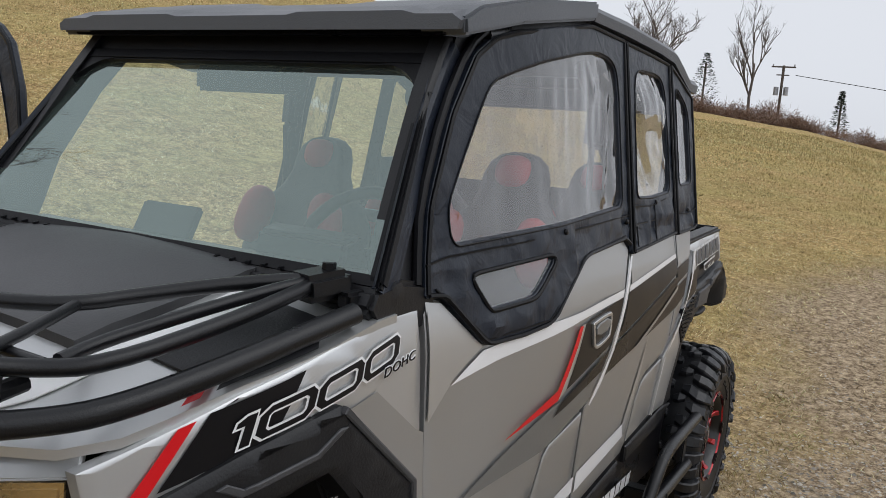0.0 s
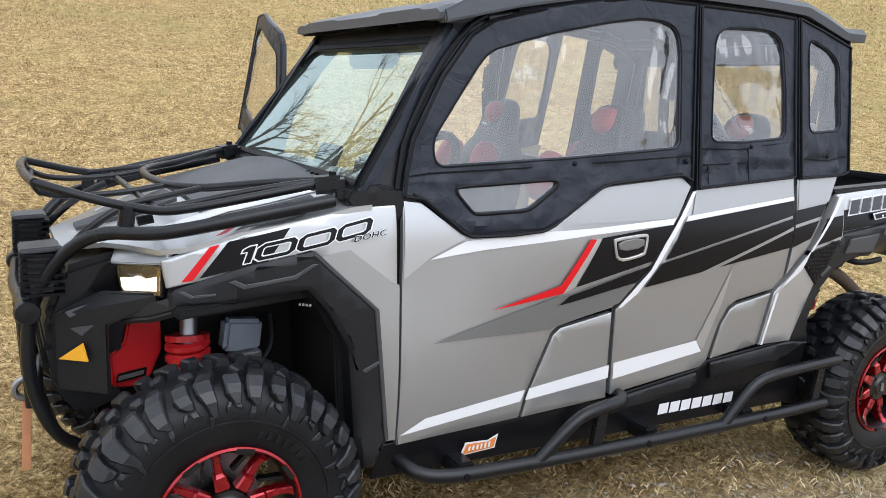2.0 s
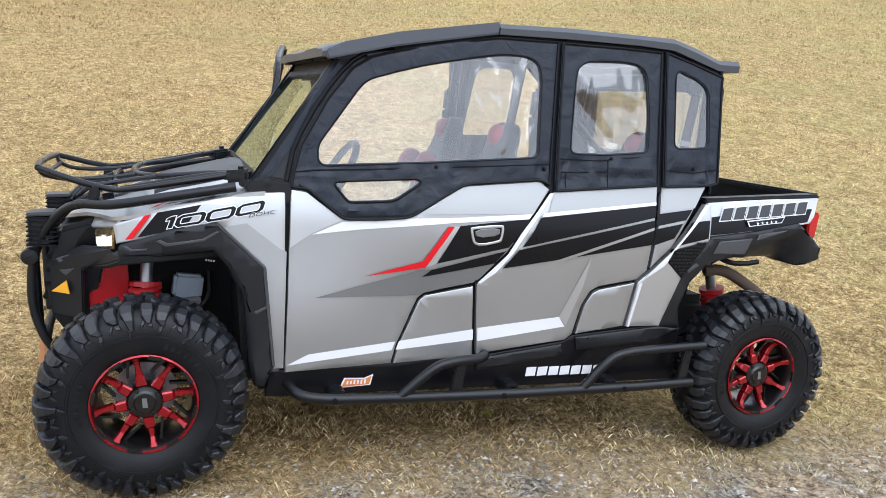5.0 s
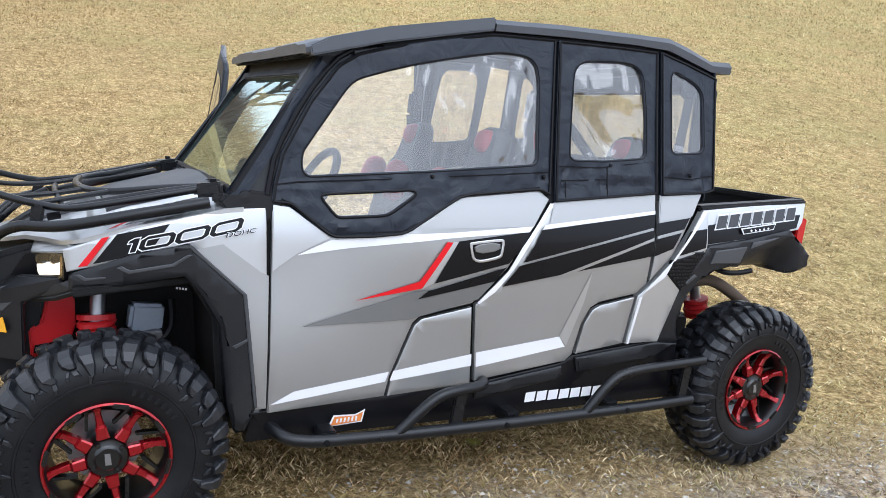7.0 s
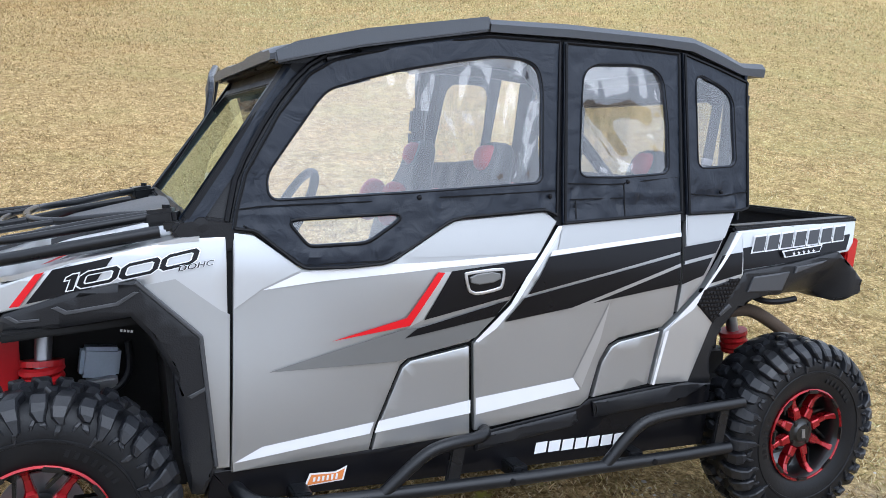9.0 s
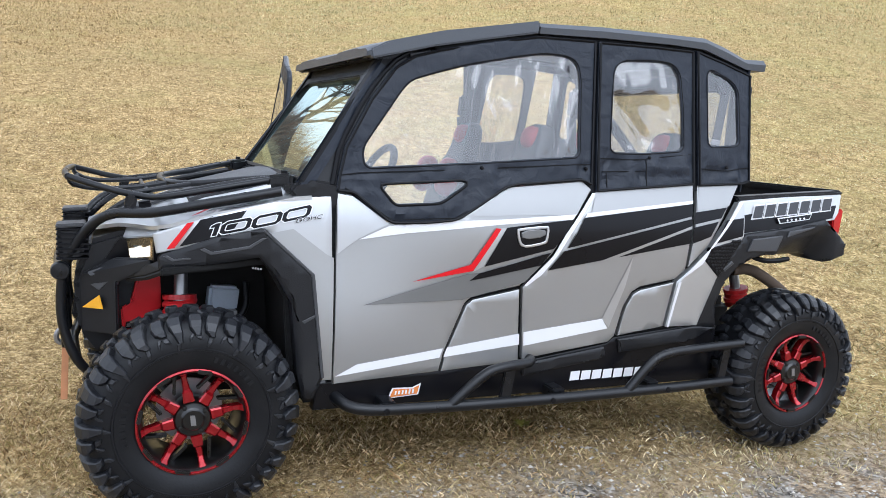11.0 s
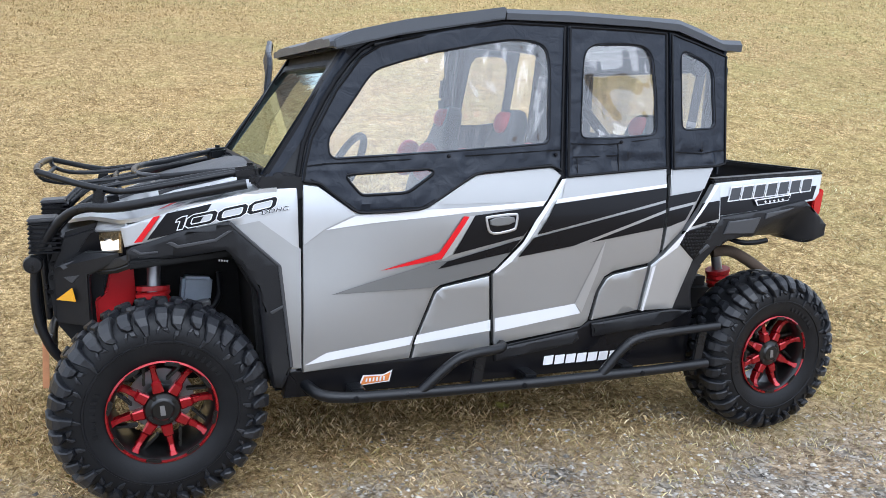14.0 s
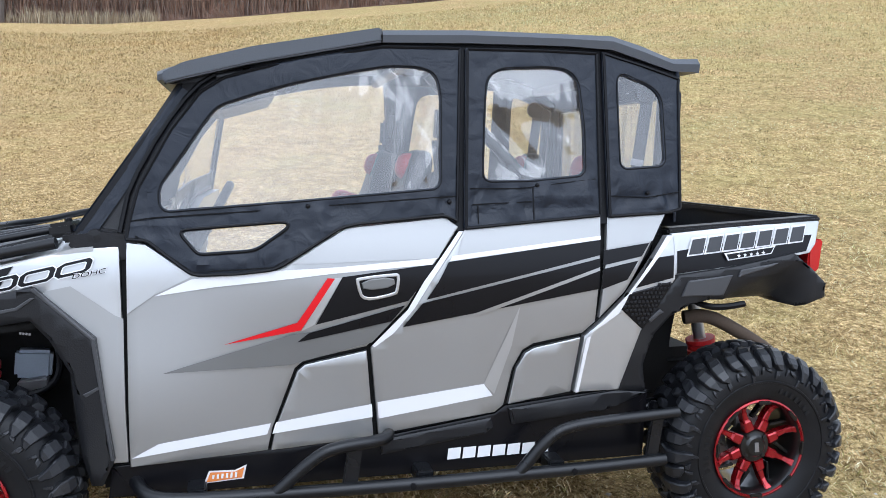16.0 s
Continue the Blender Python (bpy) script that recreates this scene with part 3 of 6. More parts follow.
    if not swap:
        for k in range(4):
            x = (0.055, 0.0915, 0.1985, 0.3055)[k]
            ring, hole = NOUGHT if k else (ONE, None)
            put = lambda loop: [(x + u * (1.2 if k else 1.0) + 0.34 * v, 1.0115 + (x - 0.103 + u * (1.2 if k else 1.0)) * 0.232 + v * 1.03) for u, v in loop]
            edge = part("digit", sheet(put(shrink(ring, -0.0034)), -0.006, 0, [put(shrink(hole, 0.0034))] if hole else [], edge=0), WHITE, fender, "white-edged black digit")
            part("digit_face", sheet(put(ring), -0.0069, 0, [put(hole)] if hole else [], edge=0), BLACK, edge)
        for mat, fat, off in ((WHITE, 0.0011, -0.0105), (BLACK, 0.0, -0.012)):
            lettering("DOHC", (0.360, 1.060), 0.021, 0.3, 0.104 + 2 * fat, mat, fender, "engine_lettering", fat, 10.5, off=off)
    # relief on the flares
    for poly in ([(0.03, 0.955), (0.065, 0.938), (0.20, 0.965), (0.255, 1.005), (0.24, 1.005), (0.195, 0.975), (0.07, 0.95), (0.045, 0.962)],
                 [(-0.09, 0.925), (-0.06, 0.908), (0.0, 0.918), (0.0, 0.925), (-0.055, 0.917), (-0.075, 0.928)],
                 [(0.385, 0.700), (0.436, 0.728), (0.436, 0.718), (0.395, 0.692)]):
        bm = sheet(poly, -0.004, 0.008, edge=0.002, lie=flare_y)
        part("raised_rib", flip(bm) if swap else bm, MATT, flare)
    bm = sheet([(0.249, 1.038), (0.426, 0.876), (0.473, 0.484), (0.462, 0.484), (0.414, 0.872), (0.243, 1.027)], -0.005, 0.01, edge=0.003, lie=flare_y)
    part("lip", flip(bm) if swap else bm, MATT, flare)
    for poly in ([(2.43, 0.955), (2.60, 0.955), (2.635, 1.030), (2.455, 1.012)], [(2.66, 1.022), (2.80, 1.058), (2.83, 1.072), (2.67, 1.048)], [(2.31, 0.862), (2.36, 0.90), (2.345, 0.912), (2.30, 0.874)]):
        bm = sheet(poly, -0.009, 0.012, edge=0.004, lie=rear_flare_y)
        part("raised_rib", flip(bm) if swap else bm, MATT, rflare)
    # textured grille ahead of the rear wheel
    grid = [(2.19, 0.917), (2.215, 0.972), (2.382, 1.012), (2.384, 0.998), (2.28, 0.838)]
    bm = sheet(grid, -0.010, 0.02, edge=0.004)
    mesh = part("air_intake", flip(bm) if swap else bm, BLACK, low, "black honeycomb intake grille")
    bm = bmesh.new()
    rnd = random.Random(4)
    for i in range(13):
        for j in range(11):
            x, z = 2.195 + i * 0.0155 + (j % 2) * 0.007, 0.85 + j * 0.0155
            if z < 0.917 + (x - 2.19) * 0.5 + 0.02 and z > 0.917 - (x - 2.19) * 0.86 + 0.01 and z > 0.838 + (x - 2.28) * 1.55 + 0.008:
                box((0.010, 0.006, 0.007), (x, side_y(x, z) - 0.012, z), (0, rnd.uniform(-20, 20), 0), 0, bm)
    part("intake_texture", flip(bm) if swap else bm, PLASTIC, mesh)
    # rocker marks
    if not swap:
        for k in range(7):
            x = 1.566 + k * 0.0553
            d("side_mark", [(x, 0.388), (x + 0.004, 0.429), (x + 0.051, 0.431), (x + 0.047, 0.390)], WHITE, rocker, 1, 0.012)
        d("tag_edge", [(0.740, 0.372), (0.757, 0.415), (0.84, 0.412), (0.878, 0.428), (0.868, 0.380), (0.80, 0.376)], WHITE, rocker, 1, 0.008)
        d("tag", [(0.748, 0.377), (0.762, 0.410), (0.84, 0.407), (0.870, 0.420), (0.862, 0.385), (0.80, 0.381)], ORANGE, rocker, 2, 0.008)
        for k in range(6):
            x = 0.766 + k * 0.0145
            d("tag_bar", [(x, 0.388), (x + 0.002, 0.402 + 0.001 * k), (x + 0.009, 0.402 + 0.001 * k), (x + 0.007, 0.388)], WHITE, rocker, 3, 0.008)
    for poly in ([(1.32, 0.48), (1.72, 0.535), (1.73, 0.50), (1.70, 0.478), (1.33, 0.428)], [(1.785, 0.565), (2.20, 0.608), (2.32, 0.595), (2.16, 0.535), (1.80, 0.505)]):
        bm = sheet(poly, -0.004, 0.03, edge=0.008)
        part("sill_step", flip(bm) if swap else bm, PLASTIC, rocker, smooth=True)
    # step bar of bent tube
    y = 0.0
    low_bar = [(0.52, 0.13, 0.40), (0.56, 0.03, 0.372), (0.66, y, 0.362), (1.0, y, 0.354), (1.5, y, 0.35), (2.05, y, 0.356), (2.36, y, 0.365)]
    up_front = [(0.965, y, 0.356), (1.10, y - 0.01, 0.478), (1.17, y - 0.01, 0.503), (1.34, y + 0.02, 0.505), (1.36, 0.12, 0.50)]
    up_rear = [(1.80, y, 0.358), (1.91, y - 0.01, 0.49), (1.99, y - 0.01, 0.520), (2.20, y - 0.01, 0.533), (2.40, y - 0.01, 0.542)]
    bar = None
    for k, (line, r) in enumerate(((low_bar, 0.023), (up_front, 0.021), (up_rear, 0.021))):
        bm = tube([(p[0], p[1] + 0.0, p[2]) for p in line], r, 10)
        ob = part("step_bar" if k == 0 else "upper_rail", flip(bm) if swap else bm, TUBE, bar or car, smooth=True)
        bar = bar or ob
    for x, z1 in ((1.22, 0.50), (2.32, 0.53)):
        bm = box((0.05, 0.02, z1 - 0.36), (x, 0.012, (z1 + 0.36) / 2), (0, 8, 0), 0.005)
        part("bracket", flip(bm) if swap else bm, TUBE, bar)
    for x in (0.72, 1.47, 1.95):
        bm = box((0.06, 0.10, 0.05), (x, 0.07, 0.36), (0, 0, 0), 0.006)
        part("mount", flip(bm) if swap else bm, TUBE, bar)
    for x, z in ((0.70, 0.361), (1.42, 0.351), (2.0, 0.355), (2.26, 0.537)):
        bm = lathe([(0.0005, -0.026), (0.011, -0.025), (0.012, -0.018), (0.012, 0.0)], (x, 0.0, z), 12)
        part("end_plug", flip(bm) if swap else bm, BINDING, bar)
    return rear, rear_top


def front_door():
    """The driver's door: painted lower shell, film, latch and soft top."""
    swap = False
    front = panel("front_door", DOOR_F, GREY, car)
    panel("access_panel", ACCESS_F, GREY, front)
    d = lambda n, poly, m, k=1: decal(n, poly, m, front, k)
    d("silver_top", [(1.03, 1.098), (1.207, 1.212), (1.548, 1.245), (1.585, 1.215), (1.515, 1.110)], GREY, 1)
    d("pale_facet", [(0.519, 1.168), (0.576, 1.160), (0.716, 1.060), (0.60, 1.003), (0.518, 0.950)], SILVER, 1)
    d("white_band", [(0.600, 0.999), (0.715, 1.052), (0.989, 1.079), (1.18, 1.088), (1.512, 1.112), (1.495, 1.090), (1.155, 1.066), (0.785, 1.026)], WHITE, 2)
    d("pale_shade", [(0.519, 1.15), (0.56, 1.15), (0.66, 1.065), (0.595, 1.0), (0.518, 0.945)], SILVER, 2)
    d("red_flash", [(1.143, 1.053), (1.167, 1.051), (1.056, 0.882), (0.81, 0.839), (1.045, 0.908)], RED, 3)
    d("pale_line", [(1.167, 1.053), (1.190, 1.053), (1.100, 0.899), (1.057, 0.878)], SILVER, 2)
    d("black_band", [(1.192, 1.055), (1.505, 1.092), (1.462, 1.030), (1.412, 0.970), (1.105, 0.899)], BLACK, 2)
    d("black_band", [(1.402, 0.956), (1.355, 0.902), (1.044, 0.842), (1.082, 0.872)], BLACK, 3)
    d("grey_blade", [(0.62, 0.751), (1.034, 0.870), (1.358, 0.901), (1.291, 0.832), (1.07, 0.778), (1.02, 0.765), (0.948, 0.762)], DKGREY, 2)
    d("white_stripe", [(0.520, 0.478), (0.605, 0.522), (0.958, 0.568), (0.945, 0.530)], WHITE, 1)
    d("white_stripe", [(0.974, 0.570), (1.294, 0.614), (1.297, 0.567), (0.962, 0.531)], WHITE, 1)
    ring = [(1.24, 1.053), (1.37, 1.066), (1.384, 1.058), (1.378, 1.001), (1.366, 0.99), (1.286, 0.974), (1.256, 0.982), (1.245, 0.998), (1.234, 1.045)]
    bm = sheet(soft_corners(ring, 1), -0.012, 0.014, [shrink(soft_corners(ring, 1), 0.010)], edge=0.002)
    latch = part("latch_bezel", bm, CHROME, front, "silver door latch bezel")
    part("latch_cup", sheet(shrink(soft_corners(ring, 1), 0.010), -0.004, 0.003, edge=0), DKGREY, front)
    part("latch_paddle", sheet(soft_corners([(1.252, 1.043), (1.362, 1.054), (1.366, 1.020), (1.262, 1.008)], 1), -0.014, 0.01, edge=0.003), DKGREY, front)
    soft_piece("soft_front_door_top", SOFT_F, WIN_F, False, VENT, "black vinyl upper door with clear window", SEAMS_F)
    return front


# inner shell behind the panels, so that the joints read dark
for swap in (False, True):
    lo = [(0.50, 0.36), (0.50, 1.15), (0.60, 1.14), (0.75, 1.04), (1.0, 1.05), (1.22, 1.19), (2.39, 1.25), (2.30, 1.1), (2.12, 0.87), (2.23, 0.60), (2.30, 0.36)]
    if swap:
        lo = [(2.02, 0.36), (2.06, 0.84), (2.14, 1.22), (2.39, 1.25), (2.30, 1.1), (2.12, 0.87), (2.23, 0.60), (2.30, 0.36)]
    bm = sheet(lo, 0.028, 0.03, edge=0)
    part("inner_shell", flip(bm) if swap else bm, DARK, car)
for swap in (False, True):
    doors = flank(swap)
    if swap:   # the far rear door stands ajar
        axis = Vector((1.65, 1.40, 0))
        ajar = Matrix.Translation(axis) @ Matrix.Rotation(radians(25), 4, "Z") @ Matrix.Translation(-axis)
        for door in doors:
            for ob in (door, *door.children_recursive):
                ob.data.transform(ajar)
    for poly in ([(1.57, 1.20), (1.65, 1.20), (1.66, 1.84), (1.59, 1.84)], [(2.10, 1.22), (2.17, 1.22), (2.17, 1.85), (2.10, 1.85)],
                 [(0.80, 1.68), (0.92, 1.72), (1.34, 1.80), (2.14, 1.82), (2.44, 1.73), (2.46, 1.76), (2.14, 1.87), (1.34, 1.85), (0.88, 1.755), (0.78, 1.72)]):
        bm = sheet(poly, 0.004, 0.012, edge=0.002)
        part("soft_seam_flap", flip(bm) if swap else bm, BINDING, car)

for x, z in ((1.084, 1.286), (1.879, 1.357), (1.56, 1.30), (2.30, 1.33)):
    part("snap_button", lathe([(0.0005, -0.006), (0.006, -0.005), (0.008, -0.001), (0.008, 0.003)], (x, side_y(x, z) - 0.014, z), 12), BLACK, car, "small black snap button")
for k in range(4):
    part("flare_mark", sheet([(0.205 + k * 0.009, 0.893 - k * 0.001), (0.206 + k * 0.009, 0.900 - k * 0.001), (0.212 + k * 0.009, 0.899 - k * 0.001), (0.211 + k * 0.009, 0.892 - k * 0.001)], -0.005, 0, edge=0, lie=flare_y), STEEL, car)

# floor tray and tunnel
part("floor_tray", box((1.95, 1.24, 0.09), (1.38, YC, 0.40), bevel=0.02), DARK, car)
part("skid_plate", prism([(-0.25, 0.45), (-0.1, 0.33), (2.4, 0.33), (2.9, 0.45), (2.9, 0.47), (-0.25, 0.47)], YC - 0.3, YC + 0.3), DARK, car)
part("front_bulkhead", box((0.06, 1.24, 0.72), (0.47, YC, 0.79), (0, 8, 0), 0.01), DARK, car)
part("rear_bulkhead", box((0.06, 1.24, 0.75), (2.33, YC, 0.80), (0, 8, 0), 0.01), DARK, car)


def wheel(name, x, swap, turn):
    """A wheel with a lugged tyre and an eight-spoke two-tone rim."""
    hub = thing(name, "", "")
    hub.parent = car
    hub.location = (x, 0.10, 0.38)
    at = (x, 0.10, 0.38)
    rr = 0.359
    wall = ((0.0, 0.0, 0.356), (0.04, 0.04, 0.3555), (0.08, 0.079, 0.351), (0.105, 0.101, 0.340), (0.128, 0.116, 0.323), (0.150, 0.1245, 0.303), (0.175, 0.129, 0.279), (0.205, 0.1285, 0.249), (0.245, 0.120, 0.210), (0.275, 0.108, 0.186))
    ws, wy, wr = zip(*wall)
    prof = [(r, -y) for _, y, r in wall[::-1]] + [(r, y) for _, y, r in wall[1:]]
    bits = [part("tyre", lathe(prof, at, 72), RUBBER, hub, smooth=True)]
    bm = bmesh.new()
    rnd = random.Random(7)
    count = 18

    def on_wall(a, q, lift):
        """A point of the tyre: round it by a, across it by q from the middle, lifted off it."""
        g = abs(q)
        y, r = float(np.interp(g, ws, wy)), float(np.interp(g, ws, wr))
        dy, dr = (float(np.interp(g + 0.02, ws, c)) - float(np.interp(max(0, g - 0.02), ws, c)) for c in (wy, wr))
        ln = math.hypot(dy, dr)
        y, r = math.copysign(y - lift * dr / ln, q), r + lift * dy / ln
        return (at[0] + r * math.cos(a), at[1] + y, at[2] + r * math.sin(a))

    def lug(line, height):
        """A block moulded along a line of (angle, across, half width), with drafted sides and an eased crown."""
        rows = []
        for k, (a, q, w) in enumerate(line):
            end = 0.55 if k in (0, len(line) - 1) else 1.0
            h = height * (0.80 if k in (0, len(line) - 1) else 1.0)
            rows.append([bm.verts.new(on_wall(a + d * w, q, e)) for d, e in ((-1.12, -0.004), (-1.0 * (0.5 + end / 2), h * 0.78), (-0.78 * end, h), (0.78 * end, h), (1.0 * (0.5 + end / 2), h * 0.78), (1.12, -0.004))])
        for p, q in zip(rows, rows[1:]):
            for k in range(5):
                bm.faces.new((p[k], p[k + 1], q[k + 1], q[k]))
        bm.faces.new(rows[0])
        bm.faces.new(rows[-1])

    for i in range(count):
        for s in (-1, 1):
            a = i * math.tau / count + (0.5 * math.tau / count if s > 0 else 0) + rnd.uniform(-0.006, 0.006)
            odd = i % 2
            # long shoulder block, bent as it comes over the edge, and the hooked one between
            lug([(a - 0.035, s * 0.030, 0.052), (a - 0.020, s * 0.060, 0.060), (a + (0.020 if odd else 0.004), s * 0.086, 0.064), (a + 0.020, s * 0.112, 0.062), (a + (0.004 if odd else 0.022), s * 0.134, 0.050), (a - 0.008, s * (0.164 if odd else 0.148), 0.034)], 0.025)
            lug([(a + 0.150, s * 0.058, 0.050), (a + 0.172, s * 0.080, 0.056), (a + (0.184 if odd else 0.170), s * 0.104, 0.060), (a + 0.172, s * 0.122, 0.056), (a + 0.150, s * (0.134 if odd else 0.144), 0.036)], 0.024)
            lug([(a + 0.10, s * 0.004, 0.040), (a + 0.09, s * 0.026, 0.050), (a + 0.075, s * 0.050, 0.034)], 0.021)
            # biters down the sidewall
            lug([(a + 0.004, s * 0.152, 0.030), (a + 0.012, s * 0.168, 0.026), (a + 0.030, s * (0.190 if odd else 0.180), 0.012)], 0.008)
            lug([(a + 0.150, s * 0.140, 0.038), (a + 0.132, s * 0.152, 0.030), (a + 0.100, s * 0.160, 0.012)], 0.009)
            lug([(a + 0.200, s * 0.138, 0.022), (a + 0.220, s * 0.150, 0.018), (a + 0.230, s * 0.164, 0.010)], 0.008)
    bits.append(part("tread", bm, LUG, hub, "worn dusty tread lugs"))
    # raised ring and bars moulded into the sidewall
    bm = lathe([(0.256, -0.1285), (0.258, -0.1325), (0.264, -0.1325), (0.266, -0.1295)], at, 64)
    for i in range(14):
        a = i * 0.11 + 0.6 + (1.4 if i > 6 else 0)
        box((0.02, 0.004, 0.012), (at[0] + 0.230 * math.cos(a), at[1] - 0.1255, at[2] + 0.230 * math.sin(a)), (0, -math.degrees(a), 0), 0, bm)
    bits.append(part("sidewall_moulding", bm, RUBBER, hub))
    lip = lathe([(0.178, -0.10), (0.1795, -0.115), (0.183, -0.120), (0.1895, -0.117), (0.1885, -0.106), (0.181, -0.10)], at, 64)
    bits.append(part("rim_lip", lip, REDMET, hub, "anodised red outer lip", smooth=True))
    barrel = lathe([(0.180, -0.114), (0.173, -0.105), (0.164, -0.07), (0.158, 0.02), (0.166, 0.105), (0.188, 0.112)], at, 48)
    bits.append(part("rim_barrel", barrel, RIMBLK, hub, smooth=True))
    part_hub = lathe([(0.0005, -0.097), (0.034, -0.097), (0.040, -0.090), (0.044, -0.088), (0.058, -0.086), (0.064, -0.078), (0.066, 0.0)], at, 32)
    bits.append(part("hub", part_hub, RIMBLK, hub, "black centre cap", smooth=True))
    bits.append(part("brake_disc", lathe([(0.05, 0.03), (0.115, 0.03), (0.115, 0.04), (0.05, 0.04)], at, 32), STEEL, hub))
    cap = sheet([(-0.007, -0.018), (0.011, -0.018), (0.006, 0.018), (-0.010, 0.018)], 0, 0.003, edge=0, lie=lambda a, b: 0.0)
    cap.transform(Matrix.Translation((at[0], at[1] - 0.1005, at[2])))
    bits.append(part("cap_emblem", cap, STEEL, hub))
    for i in range(8):
        a = i * math.tau / 8 + turn
        rot = Matrix.Translation(at) @ Matrix.Rotation(-a, 4, "Y")
        bm = bmesh.new()
        sec = [(0.056, -0.070, 0.0185), (0.064, -0.0885, 0.0195), (0.100, -0.088, 0.0165), (0.108, -0.080, 0.0120), (0.140, -0.082, 0.0095), (0.160, -0.092, 0.0105), (0.180, -0.112, 0.0170)]
        rows = []
        for r, y, w in sec:
            rows.append([bm.verts.new(p) for p in ((r, y + 0.004, -w), (r, y, -w * 0.7), (r, y, w * 0.7), (r, y + 0.004, w), (r, y + 0.035, w * 0.9), (r, y + 0.035, -w * 0.9))])
        for p, q in zip(rows, rows[1:]):
            for k in range(6):
                bm.faces.new((p[k], p[(k + 1) % 6], q[(k + 1) % 6], q[k]))
        bm.faces.new(rows[0])
        bm.faces.new(rows[-1])
        bm.transform(rot)
        bits.append(part("spoke", bm, REDMET, hub))
        # dark web that runs beside the spoke into the barrel, and a rim notch
        bm = box((0.085, 0.03, 0.010), (0.135, -0.052, 0.034), (0, 12, 0), 0.003)
        bm.transform(rot)
        bits.append(part("spoke_web", bm, RIMBLK, hub))
        bm = box((0.014, 0.012, 0.052), (0.1785, -0.1195, 0.0), (0, 0, 0), 0.004)
        bm.transform(Matrix.Translation(at) @ Matrix.Rotation(-a - math.tau / 16, 4, "Y"))
        bits.append(part("rim_notch", bm, RIMBLK, hub))
    for i in range(4):
        a = i * math.tau / 4 + turn + 0.4
        bits.append(part("lug_nut", lathe([(0.0005, -0.088), (0.008, -0.087), (0.011, -0.08), (0.011, -0.05)], (at[0] + 0.050 * math.cos(a), at[1] - 0.004, at[2] + 0.050 * math.sin(a)), 6), RIMBLK, hub))
    if swap:
        hub.location.y = 2 * YC - 0.10
        hub.rotation_euler = (0, 0, math.pi)
    return hub


wheel("front_wheel", 0.0, False, 0.20)
wheel("front_wheel", 0.0, True, 0.20)
wheel("rear_wheel", 2.743, False, 0.35)
wheel("rear_wheel", 2.743, True, 0.35)

# ---- front end ----


def slab(name, pts, s, material, parent, label="", thick=0.025):
    """A plate of that outline; the points give length, distance from the middle line, height."""
    own = [Vector((p[0], YC + s * p[1], p[2])) for p in pts]
    nrm = (own[1] - own[0]).cross(own[2] - own[0]).normalized()
    if nrm.y * s > 0:
        nrm = -nrm
    bm = bmesh.new()
    a, b = [bm.verts.new(p) for p in own], [bm.verts.new(p + nrm * thick) for p in own]
    n = len(own)
    bm.faces.new(a)
    bm.faces.new(b)
    for i in range(n):
        bm.faces.new((a[i], a[(i + 1) % n], b[(i + 1) % n], b[i]))
    bmesh.ops.recalc_face_normals(bm, faces=bm.faces)
    bmesh.ops.bevel(bm, geom=bm.edges[:], offset=min(0.006, thick * 0.25), segments=2, affect="EDGES")
    return part(name, bm, material, parent, label)


HX = (-0.34, -0.126, 0.076, 0.354, 0.50)
HE = (0.93, 1.0, 1.08, 1.152, 1.165)


def hood_z(x, y):
    w = (y - YC) / 0.64
    e = float(np.interp(x, HX, HE))
    crown = 0.045 * (1 - min(1, abs(w)) ** 2.4)
    return e + crown + 0.012 * (abs(w) < 0.62) * (0.62 - abs(w))


def hood_patch(x0, x1, w0, w1, off, thick=0.014):
    """A piece of the bonnet between two lengths, and two shares of its half width."""
    bm = bmesh.new()
    nx, ny = 14, 16
    rows = []
    for i in range(nx + 1):
        x = x0 + (x1 - x0) * i / nx
        half = min(YC - side_y(x, 1.05) - 0.012, float(np.interp(x, (-0.34, -0.22, -0.10, 0.0), (0.17, 0.285, 0.545, 0.75))))
        rows.append([bm.verts.new((x, YC + half * (w0 + (w1 - w0) * j / ny), hood_z(x, YC + half * (w0 + (w1 - w0) * j / ny)) + off)) for j in range(ny + 1)])
    for a, b in zip(rows, rows[1:]):
        for j in range(ny):
            bm.faces.new((a[j], b[j], b[j + 1], a[j + 1]))
    back = bmesh.ops.extrude_face_region(bm, geom=bm.faces[:])
    for v in (g for g in back["geom"] if isinstance(g, bmesh.types.BMVert)):
        v.co.z -= thick
    return bm


